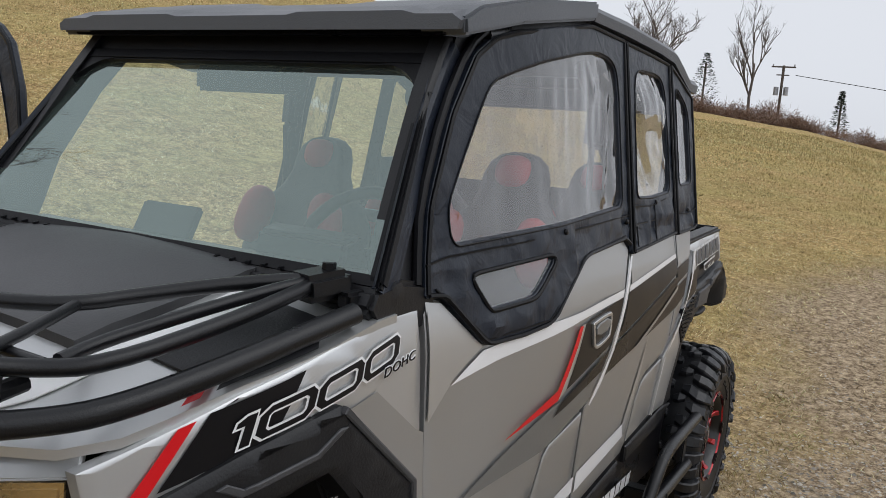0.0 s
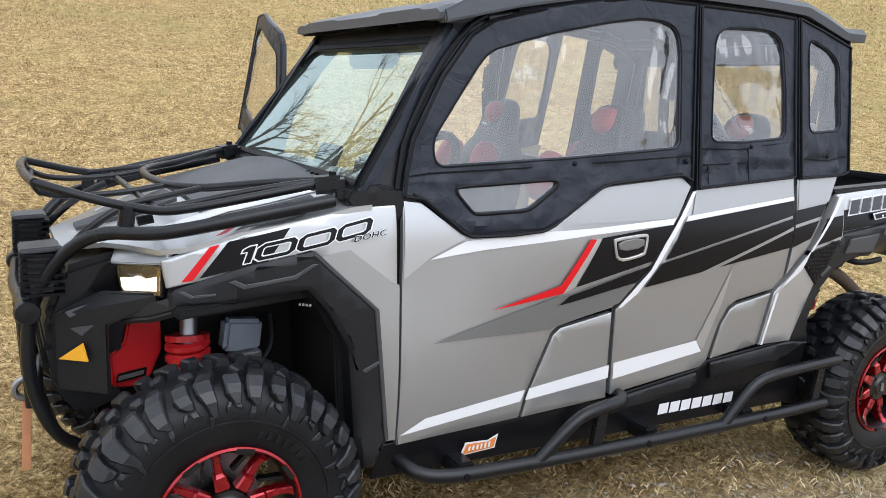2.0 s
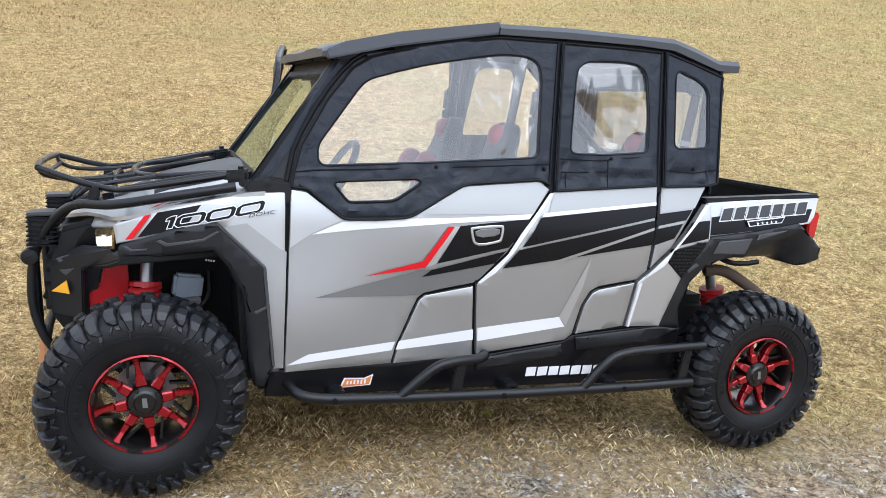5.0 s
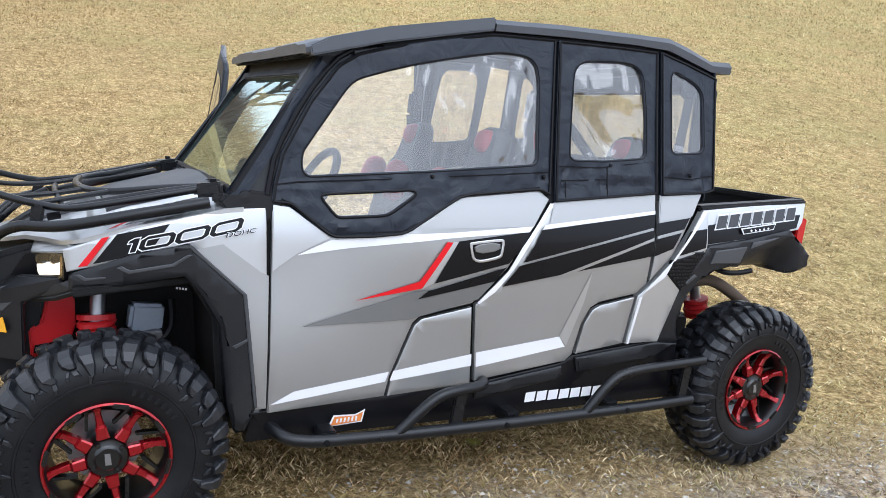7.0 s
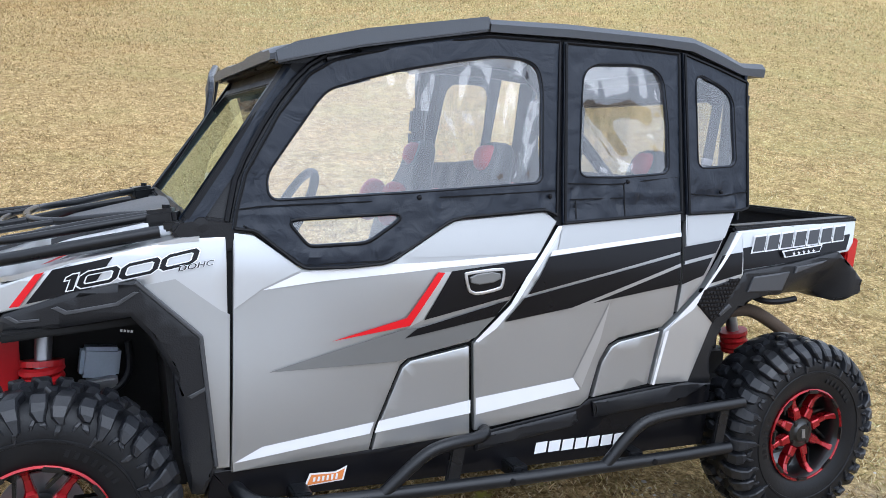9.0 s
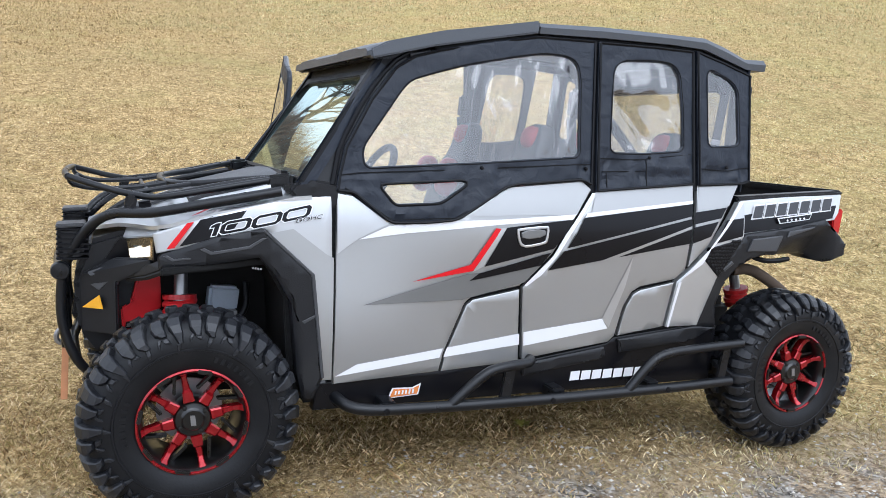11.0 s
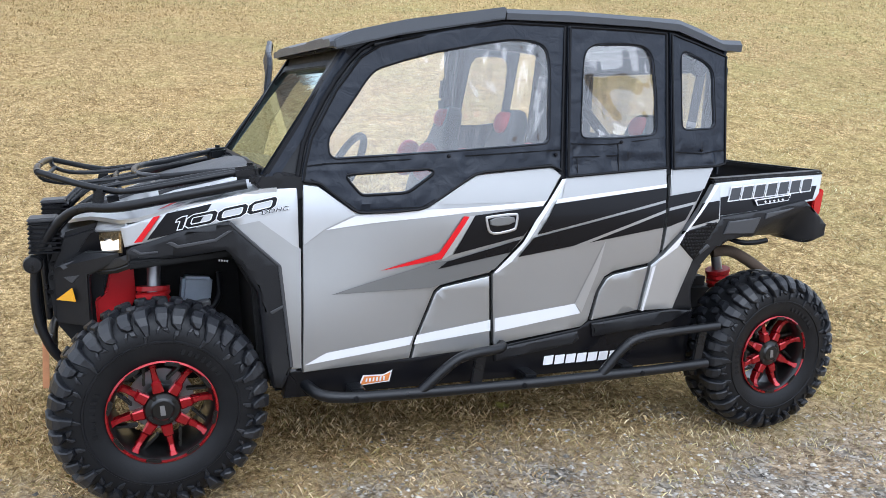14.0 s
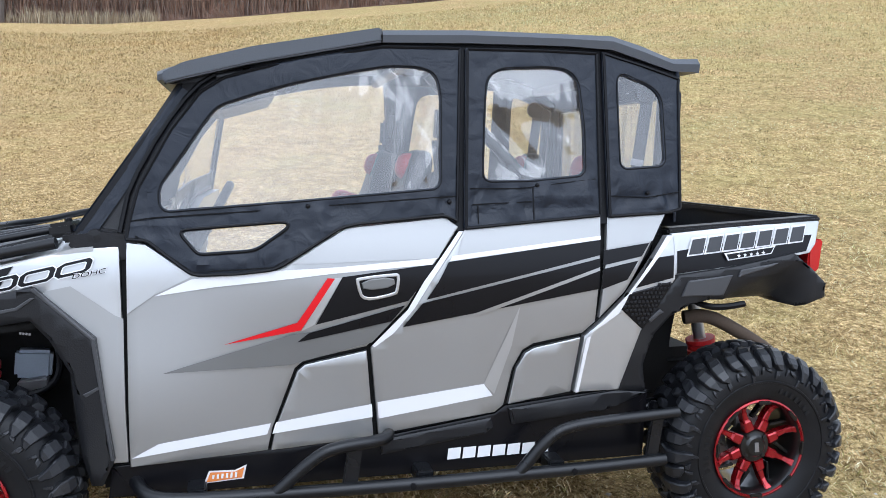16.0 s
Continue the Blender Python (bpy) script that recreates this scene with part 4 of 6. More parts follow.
hood = part("bonnet", hood_patch(-0.34, 0.42, -1.0, 1.0, 0.0), SILVER, car, "silver bonnet with black centre cover", smooth=True)
part("bonnet_cover", hood_patch(0.02, 0.40, -0.56, 0.56, 0.016, 0.016), MATT, hood, "matt black centre cover", smooth=True)
part("bonnet_scoop", hood_patch(-0.28, 0.0, -0.20, 0.20, 0.012, 0.012), MATT, hood, smooth=True)
for s in (-1, 1):
    a, b = (0.60, 0.70) if s > 0 else (-0.70, -0.60)
    part("bonnet_stripe", hood_patch(-0.20, 0.36, a, b, 0.004, 0.002), WHITE, hood, smooth=True)
    a, b = (0.74, 0.88) if s > 0 else (-0.88, -0.74)
    part("bonnet_vent", hood_patch(0.06, 0.30, a, b, 0.005, 0.004), PLASTIC, hood, smooth=True)
    for poly, mat in (([(0.003, 0.998), (0.028, 0.998), (0.115, 0.885), (0.09, 0.885)], RED), ([(0.05, 0.998), (0.22, 0.998), (0.30, 0.885), (0.135, 0.885)], EMBLEM)):
        bm = bmesh.new()
        ring = []
        for i in range(4):
            (xa, wa), (xb, wb) = poly[i], poly[(i + 1) % 4]
            for q in range(5):
                x, wq = xa + (xb - xa) * q / 5, wa + (wb - wa) * q / 5
                y = YC + s * wq * (YC - side_y(x, 1.05) - 0.012)
                ring.append(bm.verts.new((x, y, hood_z(x, y) + 0.009)))
        bm.faces.new(ring)
        part("bonnet_flash", bm, mat, hood)
cowl = part("cowl", prism([(0.34, 1.17), (0.36, 1.205), (0.44, 1.215), (0.56, 1.20), (0.56, 1.12), (0.40, 1.10)], YC - 0.64, YC + 0.64, 0.01), PLASTIC, car)
for k in range(26):
    part("cowl_louvre", box((0.045, 0.008, 0.006), (0.385, YC - 0.5 + k * 0.04, 1.213), (0, -8, 0), 0.001), BINDING, cowl)

nose = part("grille_surround", prism([(-0.37, 0.60), (-0.39, 0.80), (-0.34, 0.94), (-0.20, 0.985), (-0.08, 0.99), (-0.08, 0.90), (-0.16, 0.84), (-0.18, 0.55), (-0.30, 0.50)], YC - 0.29, YC + 0.29, 0.02), PLASTIC, car)
for k in range(5):
    part("grille_slat", box((0.02, 0.56, 0.018), (-0.385 + 0.006 * k, YC, 0.66 + k * 0.055), (0, 15, 0), 0.004), BINDING, nose)
for s in (-1, 1):
    y = YC + s * 0.245
    shell = part("headlight_housing", prism([(-0.30, 0.86), (-0.24, 0.955), (-0.12, 0.985), (-0.08, 0.95), (-0.08, 0.88), (-0.16, 0.86)], y - 0.05, y + 0.05, 0.012), BLACK, car)
    face = [(0.0, 0.936), (0.0, 0.948), (1.0, 0.984), (1.0, 0.904), (0.16, 0.868), (0.06, 0.895)]
    glow = [(0.16, 0.893), (0.13, 0.918), (0.42, 0.930), (0.55, 0.941), (0.72, 0.938), (0.96, 0.954), (0.96, 0.914), (0.22, 0.884)]
    shard = [(0.30, 0.934), (0.62, 0.945), (0.60, 0.938), (0.40, 0.928)]
    for name, shape, grow, back, deep, mat in (("headlight_frame", face, 0.007, 0.006, 0.04, BLACK), ("headlight_trim", face, 0.0, 0.002, 0.04, GOLD), ("headlight_reflector", face, -0.008, -0.001, 0.03, GOLD),
                                               ("headlight_lens", glow, 0.0, -0.004, 0.02, LENS), ("reflector_facet", shard, 0.0, -0.0035, 0.02, CHROME)):
        bm = bmesh.new()
        rows = []
        ring = shrink([(p[0] * 0.224, p[1]) for p in shape], -grow) if grow else [(p[0] * 0.224, p[1]) for p in shape]
        for d in (back, back + deep):
            row = []
            for u, z in ring:
                k = u / 0.224
                row.append(bm.verts.new((-0.203 + 0.078 * k + d * 0.937, YC + s * (0.305 + 0.21 * k - d * 0.348), z)))
            rows.append(row)
        n = len(ring)
        bm.faces.new(rows[0])
        bm.faces.new(rows[1])
        for k in range(n):
            bm.faces.new((rows[0][k], rows[0][(k + 1) % n], rows[1][(k + 1) % n], rows[1][k]))
        part(name, bm, mat, shell, "lit clear headlamp lens" if mat is LENS else "")
    slab("bonnet_lip", [(-0.218, 0.292, 0.952), (-0.116, 0.530, 0.991), (-0.088, 0.506, 1.036), (-0.196, 0.262, 1.010)], s, SILVER, car, "", 0.012)
    slab("corner_wing", [(-0.20, 0.35, 0.856), (-0.130, 0.500, 0.888), (-0.090, 0.545, 0.914), (-0.094, 0.562, 0.872), (-0.15, 0.49, 0.838), (-0.22, 0.40, 0.815)], s, PLASTIC, car)
    slab("corner_panel", [(-0.36, 0.31, 0.60), (-0.365, 0.315, 0.82), (-0.25, 0.36, 0.885), (-0.13, 0.50, 0.905), (-0.12, 0.50, 0.875), (-0.24, 0.405, 0.80), (-0.235, 0.40, 0.60)], s, PLASTIC, car)
    slab("side_reflector", [(-0.359, 0.336, 0.697), (-0.300, 0.379, 0.750), (-0.288, 0.388, 0.698)], s, AMBER, car, "amber triangular reflector", 0.006)
    slab("corner_rib", [(-0.33, 0.345, 0.785), (-0.27, 0.385, 0.80), (-0.30, 0.365, 0.765)], s, MATT, car, "", 0.006)
    slab("corner_rib", [(-0.34, 0.335, 0.83), (-0.26, 0.375, 0.865), (-0.25, 0.385, 0.852), (-0.33, 0.345, 0.815)], s, MATT, car, "", 0.006)

# front guard and bonnet rack of bent tube
guard = None
for s in (-1, 1):
    w = lambda p: (p[0], YC + s * p[1], p[2])
    for k, (line, r) in enumerate((
            ([(-0.30, 0.30, 0.42), (-0.37, 0.32, 0.47), (-0.43, 0.31, 0.62), (-0.43, 0.31, 0.80), (-0.40, 0.32, 0.90), (-0.335, 0.36, 1.005), (-0.257, 0.425, 1.064), (-0.156, 0.512, 1.069), (-0.089, 0.563, 1.083), (0.058, 0.602, 1.118), (0.312, 0.631, 1.170)], 0.0185),
            ([(-0.43, 0.33, 0.845), (-0.30, 0.27, 1.02), (-0.22, 0.26, 1.08), (-0.16, 0.25, 1.11)], 0.012))):
        ob = part("front_guard" if guard is None else "guard_tube", tube([w(p) for p in line], r, 10), TUBE, guard or car, smooth=True)
        guard = guard or ob
    part("tube_cap", lathe([(0.0005, -0.02), (0.030, -0.018), (0.034, -0.008), (0.034, 0.012), (0.026, 0.02), (0.0005, 0.02)], (-0.43, YC + s * 0.345, 0.838), 20), TUBE, guard, smooth=True)
for line, r in (([(-0.43, YC - 0.34, 0.84), (-0.45, YC, 0.84), (-0.43, YC + 0.34, 0.84)], 0.02), ([(-0.38, YC - 0.31, 0.50), (-0.40, YC, 0.50), (-0.38, YC + 0.31, 0.50)], 0.02),
                ([(-0.44, YC - 0.15, 0.84), (-0.42, YC - 0.15, 0.5)], 0.016), ([(-0.44, YC + 0.15, 0.84), (-0.42, YC + 0.15, 0.5)], 0.016)):
    part("guard_tube", tube(line, r, 10), TUBE, guard, smooth=True)
for s in (-1, 1):
    at = (-0.395, YC + s * 0.285, 0.935)
    lamp = part("spot_lamp", box((0.085, 0.105, 0.125), at, (0, -4, 0), 0.014), PLASTIC, guard, "black finned auxiliary lamp")
    for k in range(7):
        part("cooling_fin", box((0.11, 0.125, 0.007), (at[0] + 0.006, at[1], at[2] - 0.054 + k * 0.018), bevel=0.002), BINDING, lamp)
    part("lamp_cap", box((0.10, 0.115, 0.014), (at[0], at[1], at[2] + 0.068), (0, -4, 0), 0.005), MATT, lamp)

rack = None
for s in (-1, 1):
    w = lambda p: (p[0], YC + s * p[1], p[2])
    for line, r in (
            ([(-0.402, 0.31, 1.180), (-0.34, 0.35, 1.163), (-0.245, 0.39, 1.138), (-0.135, 0.455, 1.122), (-0.08, 0.525, 1.130), (0.105, 0.558, 1.170), (0.245, 0.556, 1.197), (0.30, 0.55, 1.207)], 0.0125),
            ([(-0.101, 0.462, 1.128), (-0.03, 0.450, 1.140), (0.11, 0.50, 1.178), (0.25, 0.535, 1.206), (0.30, 0.545, 1.210)], 0.0105),
            ([(-0.402, 0.31, 1.180), (-0.395, 0.27, 1.150), (-0.32, 0.22, 1.128), (-0.16, 0.20, 1.138), (-0.048, 0.20, 1.160)], 0.0095),
            ([(-0.20, 0.41, 1.130), (-0.08, 0.37, 1.150), (0.028, 0.32, 1.165)], 0.0095)):
        ob = part("bonnet_rack" if rack is None else "rack_tube", tube([w(p) for p in line], r, 10), TUBE, rack or car, smooth=True)
        rack = rack or ob
    part("clamp", box((0.040, 0.036, 0.075), w((-0.195, 0.445, 1.092)), (0, 8, 0), 0.008), TUBE, rack)
    part("clamp_knob", tube([w((-0.165, 0.43, 1.090)), w((-0.125, 0.43, 1.098))], 0.013, 8, 0), BINDING, rack)
    part("clamp", box((0.095, 0.075, 0.048), w((0.325, 0.545, 1.205)), (0, -8, s * 18), 0.012), TUBE, rack)
    part("clamp_bolt", tube([w((0.335, 0.555, 1.23)), w((0.335, 0.555, 1.242))], 0.012, 6, 0), BINDING, rack)
    part("clamp_arm", box((0.10, 0.03, 0.03), w((0.375, 0.60, 1.185)), (0, -4, s * 8), 0.006), TUBE, rack)
    part("hinge_block", box((0.07, 0.05, 0.05), w((0.44, 0.60, 1.178)), (0, -10, 0), 0.010), PLASTIC, car)
    knob = part("hinge_knob", lathe([(0.0005, -0.03), (0.022, -0.028), (0.026, -0.015), (0.026, 0.02), (0.0005, 0.025)], w((0.425, 0.612, 1.19)), 16), PLASTIC, car, smooth=True)
for line, r in (([(-0.402, YC - 0.32, 1.180), (-0.42, YC - 0.15, 1.182), (-0.42, YC + 0.15, 1.182), (-0.402, YC + 0.32, 1.180)], 0.0125),
                ([(-0.385, YC - 0.26, 1.146), (-0.395, YC, 1.140), (-0.385, YC + 0.26, 1.146)], 0.0095),
                ([(-0.12, YC - 0.46, 1.126), (-0.14, YC, 1.142), (-0.12, YC + 0.46, 1.126)], 0.0095),
                ([p for s in (-1, 1) for p in [(0.30, YC + s * 0.53, 1.212), (0.22, YC + s * 0.45, 1.200), (0.10, YC + s * 0.355, 1.176), (0.03, YC + s * 0.325, 1.166), (-0.045, YC + s * 0.23, 1.162), (-0.065, YC + s * 0.06, 1.162)][::-s]], 0.0125)):
    part("rack_tube", tube(line, r, 10), TUBE, rack, smooth=True)

# front suspension and what the arch shows
for s in (-1, 1):
    w = lambda p: (p[0], YC + s * p[1], p[2])
    shield = slab("mud_shield", [(-0.216, 0.299, 0.585), (-0.222, 0.300, 0.68), (-0.183, 0.292, 0.71), (-0.166, 0.289, 0.79), (-0.128, 0.281, 0.82), (-0.078, 0.271, 0.8), (-0.072, 0.270, 0.68), (-0.105, 0.277, 0.6), (-0.150, 0.286, 0.575)], s, REDPAINT, car, "red moulded guard plate in the wheel arch")
    slab("plate_mark", [(-0.208, 0.323, 0.605), (-0.204, 0.322, 0.632), (-0.122, 0.306, 0.64), (-0.124, 0.306, 0.613)], s, BLACK, shield, "", 0.003)
    slab("plate_mark", [(-0.203, 0.325, 0.612), (-0.201, 0.325, 0.625), (-0.130, 0.311, 0.632), (-0.132, 0.311, 0.62)], s, STEEL, shield, "", 0.003)
    rod = part("shock_absorber", tube([w((0.0, 0.27, 0.98)), w((-0.015, 0.38, 0.46))], 0.026, 12, 0), STEEL, car, smooth=True)
    coil = [w((-0.01 + 0.052 * math.cos(k * 0.45), 0.320 + 0.05 * k / 110 + 0.052 * math.sin(k * 0.45), 0.712 - 0.24 * k / 110)) for k in range(111)]
    part("coil_spring", tube(coil, 0.0155, 7, 0), REDPAINT, rod, "red coil spring", smooth=True)
    part("spring_seat", tube([w((-0.01, 0.320, 0.715)), w((-0.01, 0.317, 0.733))], 0.064, 20, 0), REDPAINT, rod)
    for z, x in ((0.50, 0.10), (0.50, -0.12), (0.34, 0.10), (0.34, -0.12)):
        part("control_arm", tube([w((x, 0.22, z + 0.06)), w((0.0, 0.58, z))], 0.017, 8, 0), TUBE, car, smooth=True)
    part("control_box", box((0.12, 0.06, 0.10), w((0.155, 0.292, 0.712)), (0, 6, 8), 0.012), MODULE, car, "blue-grey control unit in the wheel arch")
    part("unit_bracket", box((0.10, 0.05, 0.04), w((0.16, 0.32, 0.645)), (0, -6, 0), 0.006), STEEL, car)
    part("hose", tube([w((0.24, 0.32, 0.78)), w((0.25, 0.33, 0.68)), w((0.20, 0.34, 0.62)), w((0.08, 0.34, 0.60))], 0.012, 8), BINDING, car, smooth=True)
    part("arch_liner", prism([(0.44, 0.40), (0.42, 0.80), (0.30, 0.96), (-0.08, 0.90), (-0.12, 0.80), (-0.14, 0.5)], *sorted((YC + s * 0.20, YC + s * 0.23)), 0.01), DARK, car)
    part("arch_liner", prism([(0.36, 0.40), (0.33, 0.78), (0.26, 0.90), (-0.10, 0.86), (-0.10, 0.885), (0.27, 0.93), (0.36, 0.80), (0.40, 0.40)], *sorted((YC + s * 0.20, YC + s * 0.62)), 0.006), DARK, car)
    # rear
    rod = part("rear_shock", tube([w((2.70, 0.30, 0.98)), w((2.82, 0.32, 0.45))], 0.026, 12, 0), CHROME, car, smooth=True)
    for k in range(4):
        part("shock_bellow", tube([w((2.765 + 0.005 * k, 0.31, 0.70 - 0.024 * k)), w((2.769 + 0.005 * k, 0.31, 0.682 - 0.024 * k))], 0.062 - 0.005 * (k % 2), 18, 0), REDPAINT, rod)
    part("trailing_arm", tube([w((2.30, 0.50, 0.44)), w((2.5, 0.52, 0.50)), w((2.72, 0.56, 0.42))], 0.034, 10), TUBE, car, smooth=True)
    part("tie_hook", tube([w((2.52, 0.62, 0.93)), w((2.56, 0.68, 0.905)), w((2.64, 0.69, 0.905)), w((2.71, 0.69, 0.915))], 0.012, 8), BINDING, car, smooth=True)
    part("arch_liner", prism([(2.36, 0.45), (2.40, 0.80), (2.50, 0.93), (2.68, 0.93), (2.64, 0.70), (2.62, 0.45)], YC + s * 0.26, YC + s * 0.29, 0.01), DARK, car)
    part("tail_lamp", prism([(3.0, 1.02), (3.0, 1.12), (3.04, 1.155), (3.062, 1.15), (3.05, 1.03)], YC + s * 0.60, YC + s * 0.665, 0.006), TAIL, car, "red tail lamp lens")
part("tail_pipe", tube([(2.60, 0.32, 0.82), (2.69, 0.30, 0.832), (2.80, 0.29, 0.780), (2.97, 0.31, 0.684), (3.06, 0.34, 0.62)], 0.028, 12), RUST, car, "dusty brown exhaust pipe", smooth=True)
part("axle_housing", box((0.35, 0.4, 0.25), (2.70, YC, 0.50), bevel=0.05), DARK, car)
part("gear_case", box((0.35, 0.4, 0.25), (0.0, YC, 0.48), bevel=0.05), DARK, car)

# load bed
bed = part("load_bed", prism([(2.38, 0.98), (2.38, 1.20), (2.41, 1.20), (2.41, 1.01), (3.03, 1.03), (3.03, 1.215), (3.055, 1.215), (3.055, 0.98)], YC - 0.60, YC + 0.60, 0.004), PLASTIC, car, "black load bed")
for s in (-1, 1):
    a, b = sorted((YC + s * 0.585, YC + s * 0.655))
    part("bed_rail", prism([(2.40, 1.175), (2.40, 1.20), (3.05, 1.243), (3.055, 1.218)], a, b, 0.008), PLASTIC, bed)
    part("bed_wall", prism([(2.40, 1.0), (2.40, 1.18), (3.04, 1.22), (3.04, 1.0)], min(YC + s * 0.60, YC + s * 0.585), max(YC + s * 0.60, YC + s * 0.585), 0.003), PLASTIC, bed)
    part("bed_ledge", box((0.05, 0.10, 0.05), (2.60, YC + s * 0.55, 1.13), (0, 4, 0), 0.008), PLASTIC, bed)
part("tailgate_cap", prism([(3.02, 1.21), (3.02, 1.245), (3.06, 1.245), (3.06, 1.21)], YC - 0.64, YC + 0.64, 0.008), PLASTIC, bed)
part("rear_bumper", prism([(2.90, 0.945), (2.92, 1.0), (3.03, 1.0), (3.035, 0.95)], YC - 0.58, YC + 0.58, 0.02), PLASTIC, car)

# ---- cab ----
TOP = [(0.622, 1.712), (0.66, 1.728), (0.919, 1.797), (0.954, 1.800), (1.339, 1.875), (1.648, 1.89), (2.18, 1.895), (2.299, 1.865), (2.422, 1.823), (2.53, 1.828)]
BOT = [(0.618, 1.680), (0.66, 1.690), (1.314, 1.830), (1.649, 1.842), (2.152, 1.850), (2.455, 1.766), (2.505, 1.774)]


def roof_shell(x0=0.62, x1=2.53, grow=0.0):
    """The roof moulding between two lengths."""
    bm = bmesh.new()
    tx, tz = zip(*TOP)
    bx, bz = zip(*BOT)
    xs = sorted({x for x in {p[0] for p in TOP} | {0.70, 0.80, 1.10, 1.5, 1.8, 2.0, 2.36} if x0 < x < x1} | {x0, x1})
    rows = []
    for x in xs:
        t, b = float(np.interp(x, tx, tz)) + grow, float(np.interp(x, bx, bz)) - grow
        ring = []
        for w, top in ((0.60, 0), (0.605, 0.55), (0.585, 0.95), (0.50, 0.97), (0.47, 1.2), (0.2, 1.2), (0.17, 1.0), (-0.17, 1.0), (-0.2, 1.2), (-0.47, 1.2), (-0.50, 0.97), (-0.585, 0.95), (-0.605, 0.55), (-0.60, 0)):
            z = b + (t - b) * min(top, 1) + max(0, top - 1) * 0.03
            ring.append(bm.verts.new((x, YC + w + math.copysign(grow, w), z)))
        rows.append(ring)
    n = len(rows[0])
    for a, b in zip(rows, rows[1:]):
        for k in range(n):
            bm.faces.new((a[k], a[(k + 1) % n], b[(k + 1) % n], b[k]))
    bm.faces.new(rows[0])
    bm.faces.new(rows[-1])
    return bm


roof = part("roof", roof_shell(), ROOF, car, "dark grey moulded hard roof", smooth=True)
part("roof_visor", prism([(0.635, 1.672), (0.64, 1.684), (0.80, 1.72), (0.80, 1.69)], YC - 0.56, YC + 0.56, 0.003), BLACK, roof)
part("roof_joint", roof_shell(1.336, 1.342, 0.0015), BINDING, roof)
for s in (-1, 1):   # side caps clipped over the roof's edges
    pts = [(0.640, 1.672), (0.632, 1.706), (0.70, 1.742), (0.92, 1.801), (1.338, 1.880), (1.338, 1.833), (0.90, 1.742)]
    part("roof_side_cap", prism(pts, *sorted((YC + s * 0.50, YC + s * 0.61)), 0.006), ROOF, roof, smooth=True)
part("header_rail", prism([(0.672, 1.632), (0.690, 1.70), (0.80, 1.72), (0.80, 1.66), (0.71, 1.632)], YC - 0.555, YC + 0.555, 0.01), BINDING, car)
part("rear_header", prism([(2.40, 1.68), (2.42, 1.79), (2.47, 1.77), (2.46, 1.68)], YC - 0.58, YC + 0.58, 0.01), VINYL, car)

# windscreen, in a black frame
WS0, WS1 = Vector((0.385, 0, 1.205)), Vector((0.655, 0, 1.608))
WSU = (WS1 - WS0).normalized()


def screen_strip(a, b, w0, w1, off, thick):
    """A strip of the windscreen's plane: a, b run up it from 0 to 1."""
    bm = bmesh.new()
    nrm = Vector((-WSU.z, 0, WSU.x))
    pts = []
    for t, w in ((a, w0), (a, w1), (b, w1), (b, w0)):
        half = 0.618 - 0.092 * t
        p = WS0.lerp(WS1, t) + nrm * off
        pts.append(Vector((p.x, YC + half * w, p.z)))
    f = bm.faces.new([bm.verts.new(p) for p in pts])
    if thick:
        g = bmesh.ops.extrude_face_region(bm, geom=[f])
        for v in (q for q in g["geom"] if isinstance(q, bmesh.types.BMVert)):
            v.co += nrm * thick
    bmesh.ops.recalc_face_normals(bm, faces=bm.faces)
    if thick > 0.008:
        bmesh.ops.bevel(bm, geom=bm.edges[:], offset=0.004, segments=2, affect="EDGES")
    return bm


screen = part("windscreen", screen_strip(0.0, 1.05, -1.02, 1.02, 0, 0), GLASS, car, "clear windscreen")
screen.visible_shadow = False
for a, b, w0, w1 in ((-0.02, 0.035, -1.03, 1.03), (1.0, 1.07, -1.03, 1.03), (0.0, 1.05, -1.035, -0.985), (0.0, 1.05, 0.985, 1.035)):
    part("screen_frame", screen_strip(a, b, w0, w1, -0.008, 0.022), BINDING, screen)
for s in (-1, 1):   # rounded upper corners of the surround
    bm = bmesh.new()
    arc = [(1.0 - 0.27 * (1 - math.sin(k * math.pi / 16)), 1.0 - 0.20 * (1 - math.cos(k * math.pi / 16))) for k in range(9)]
    nrm = Vector((-WSU.z, 0, WSU.x))
    rows = []
    for off in (-0.006, 0.012):
        ring = [WS0.lerp(WS1, t) + nrm * off + Vector((0, YC + s * q * (0.618 - 0.092 * t), 0)) for t, q in [*arc, (1.04, 0.80), (1.04, 1.02), (0.73, 1.02)]]
        rows.append([bm.verts.new(p) for p in ring])
    m = len(rows[0])
    for ring in rows:
        bm.faces.new(ring)
    for k in range(m):
        bm.faces.new((rows[0][k], rows[0][(k + 1) % m], rows[1][(k + 1) % m], rows[1][k]))
    part("screen_corner", bm, BINDING, screen)
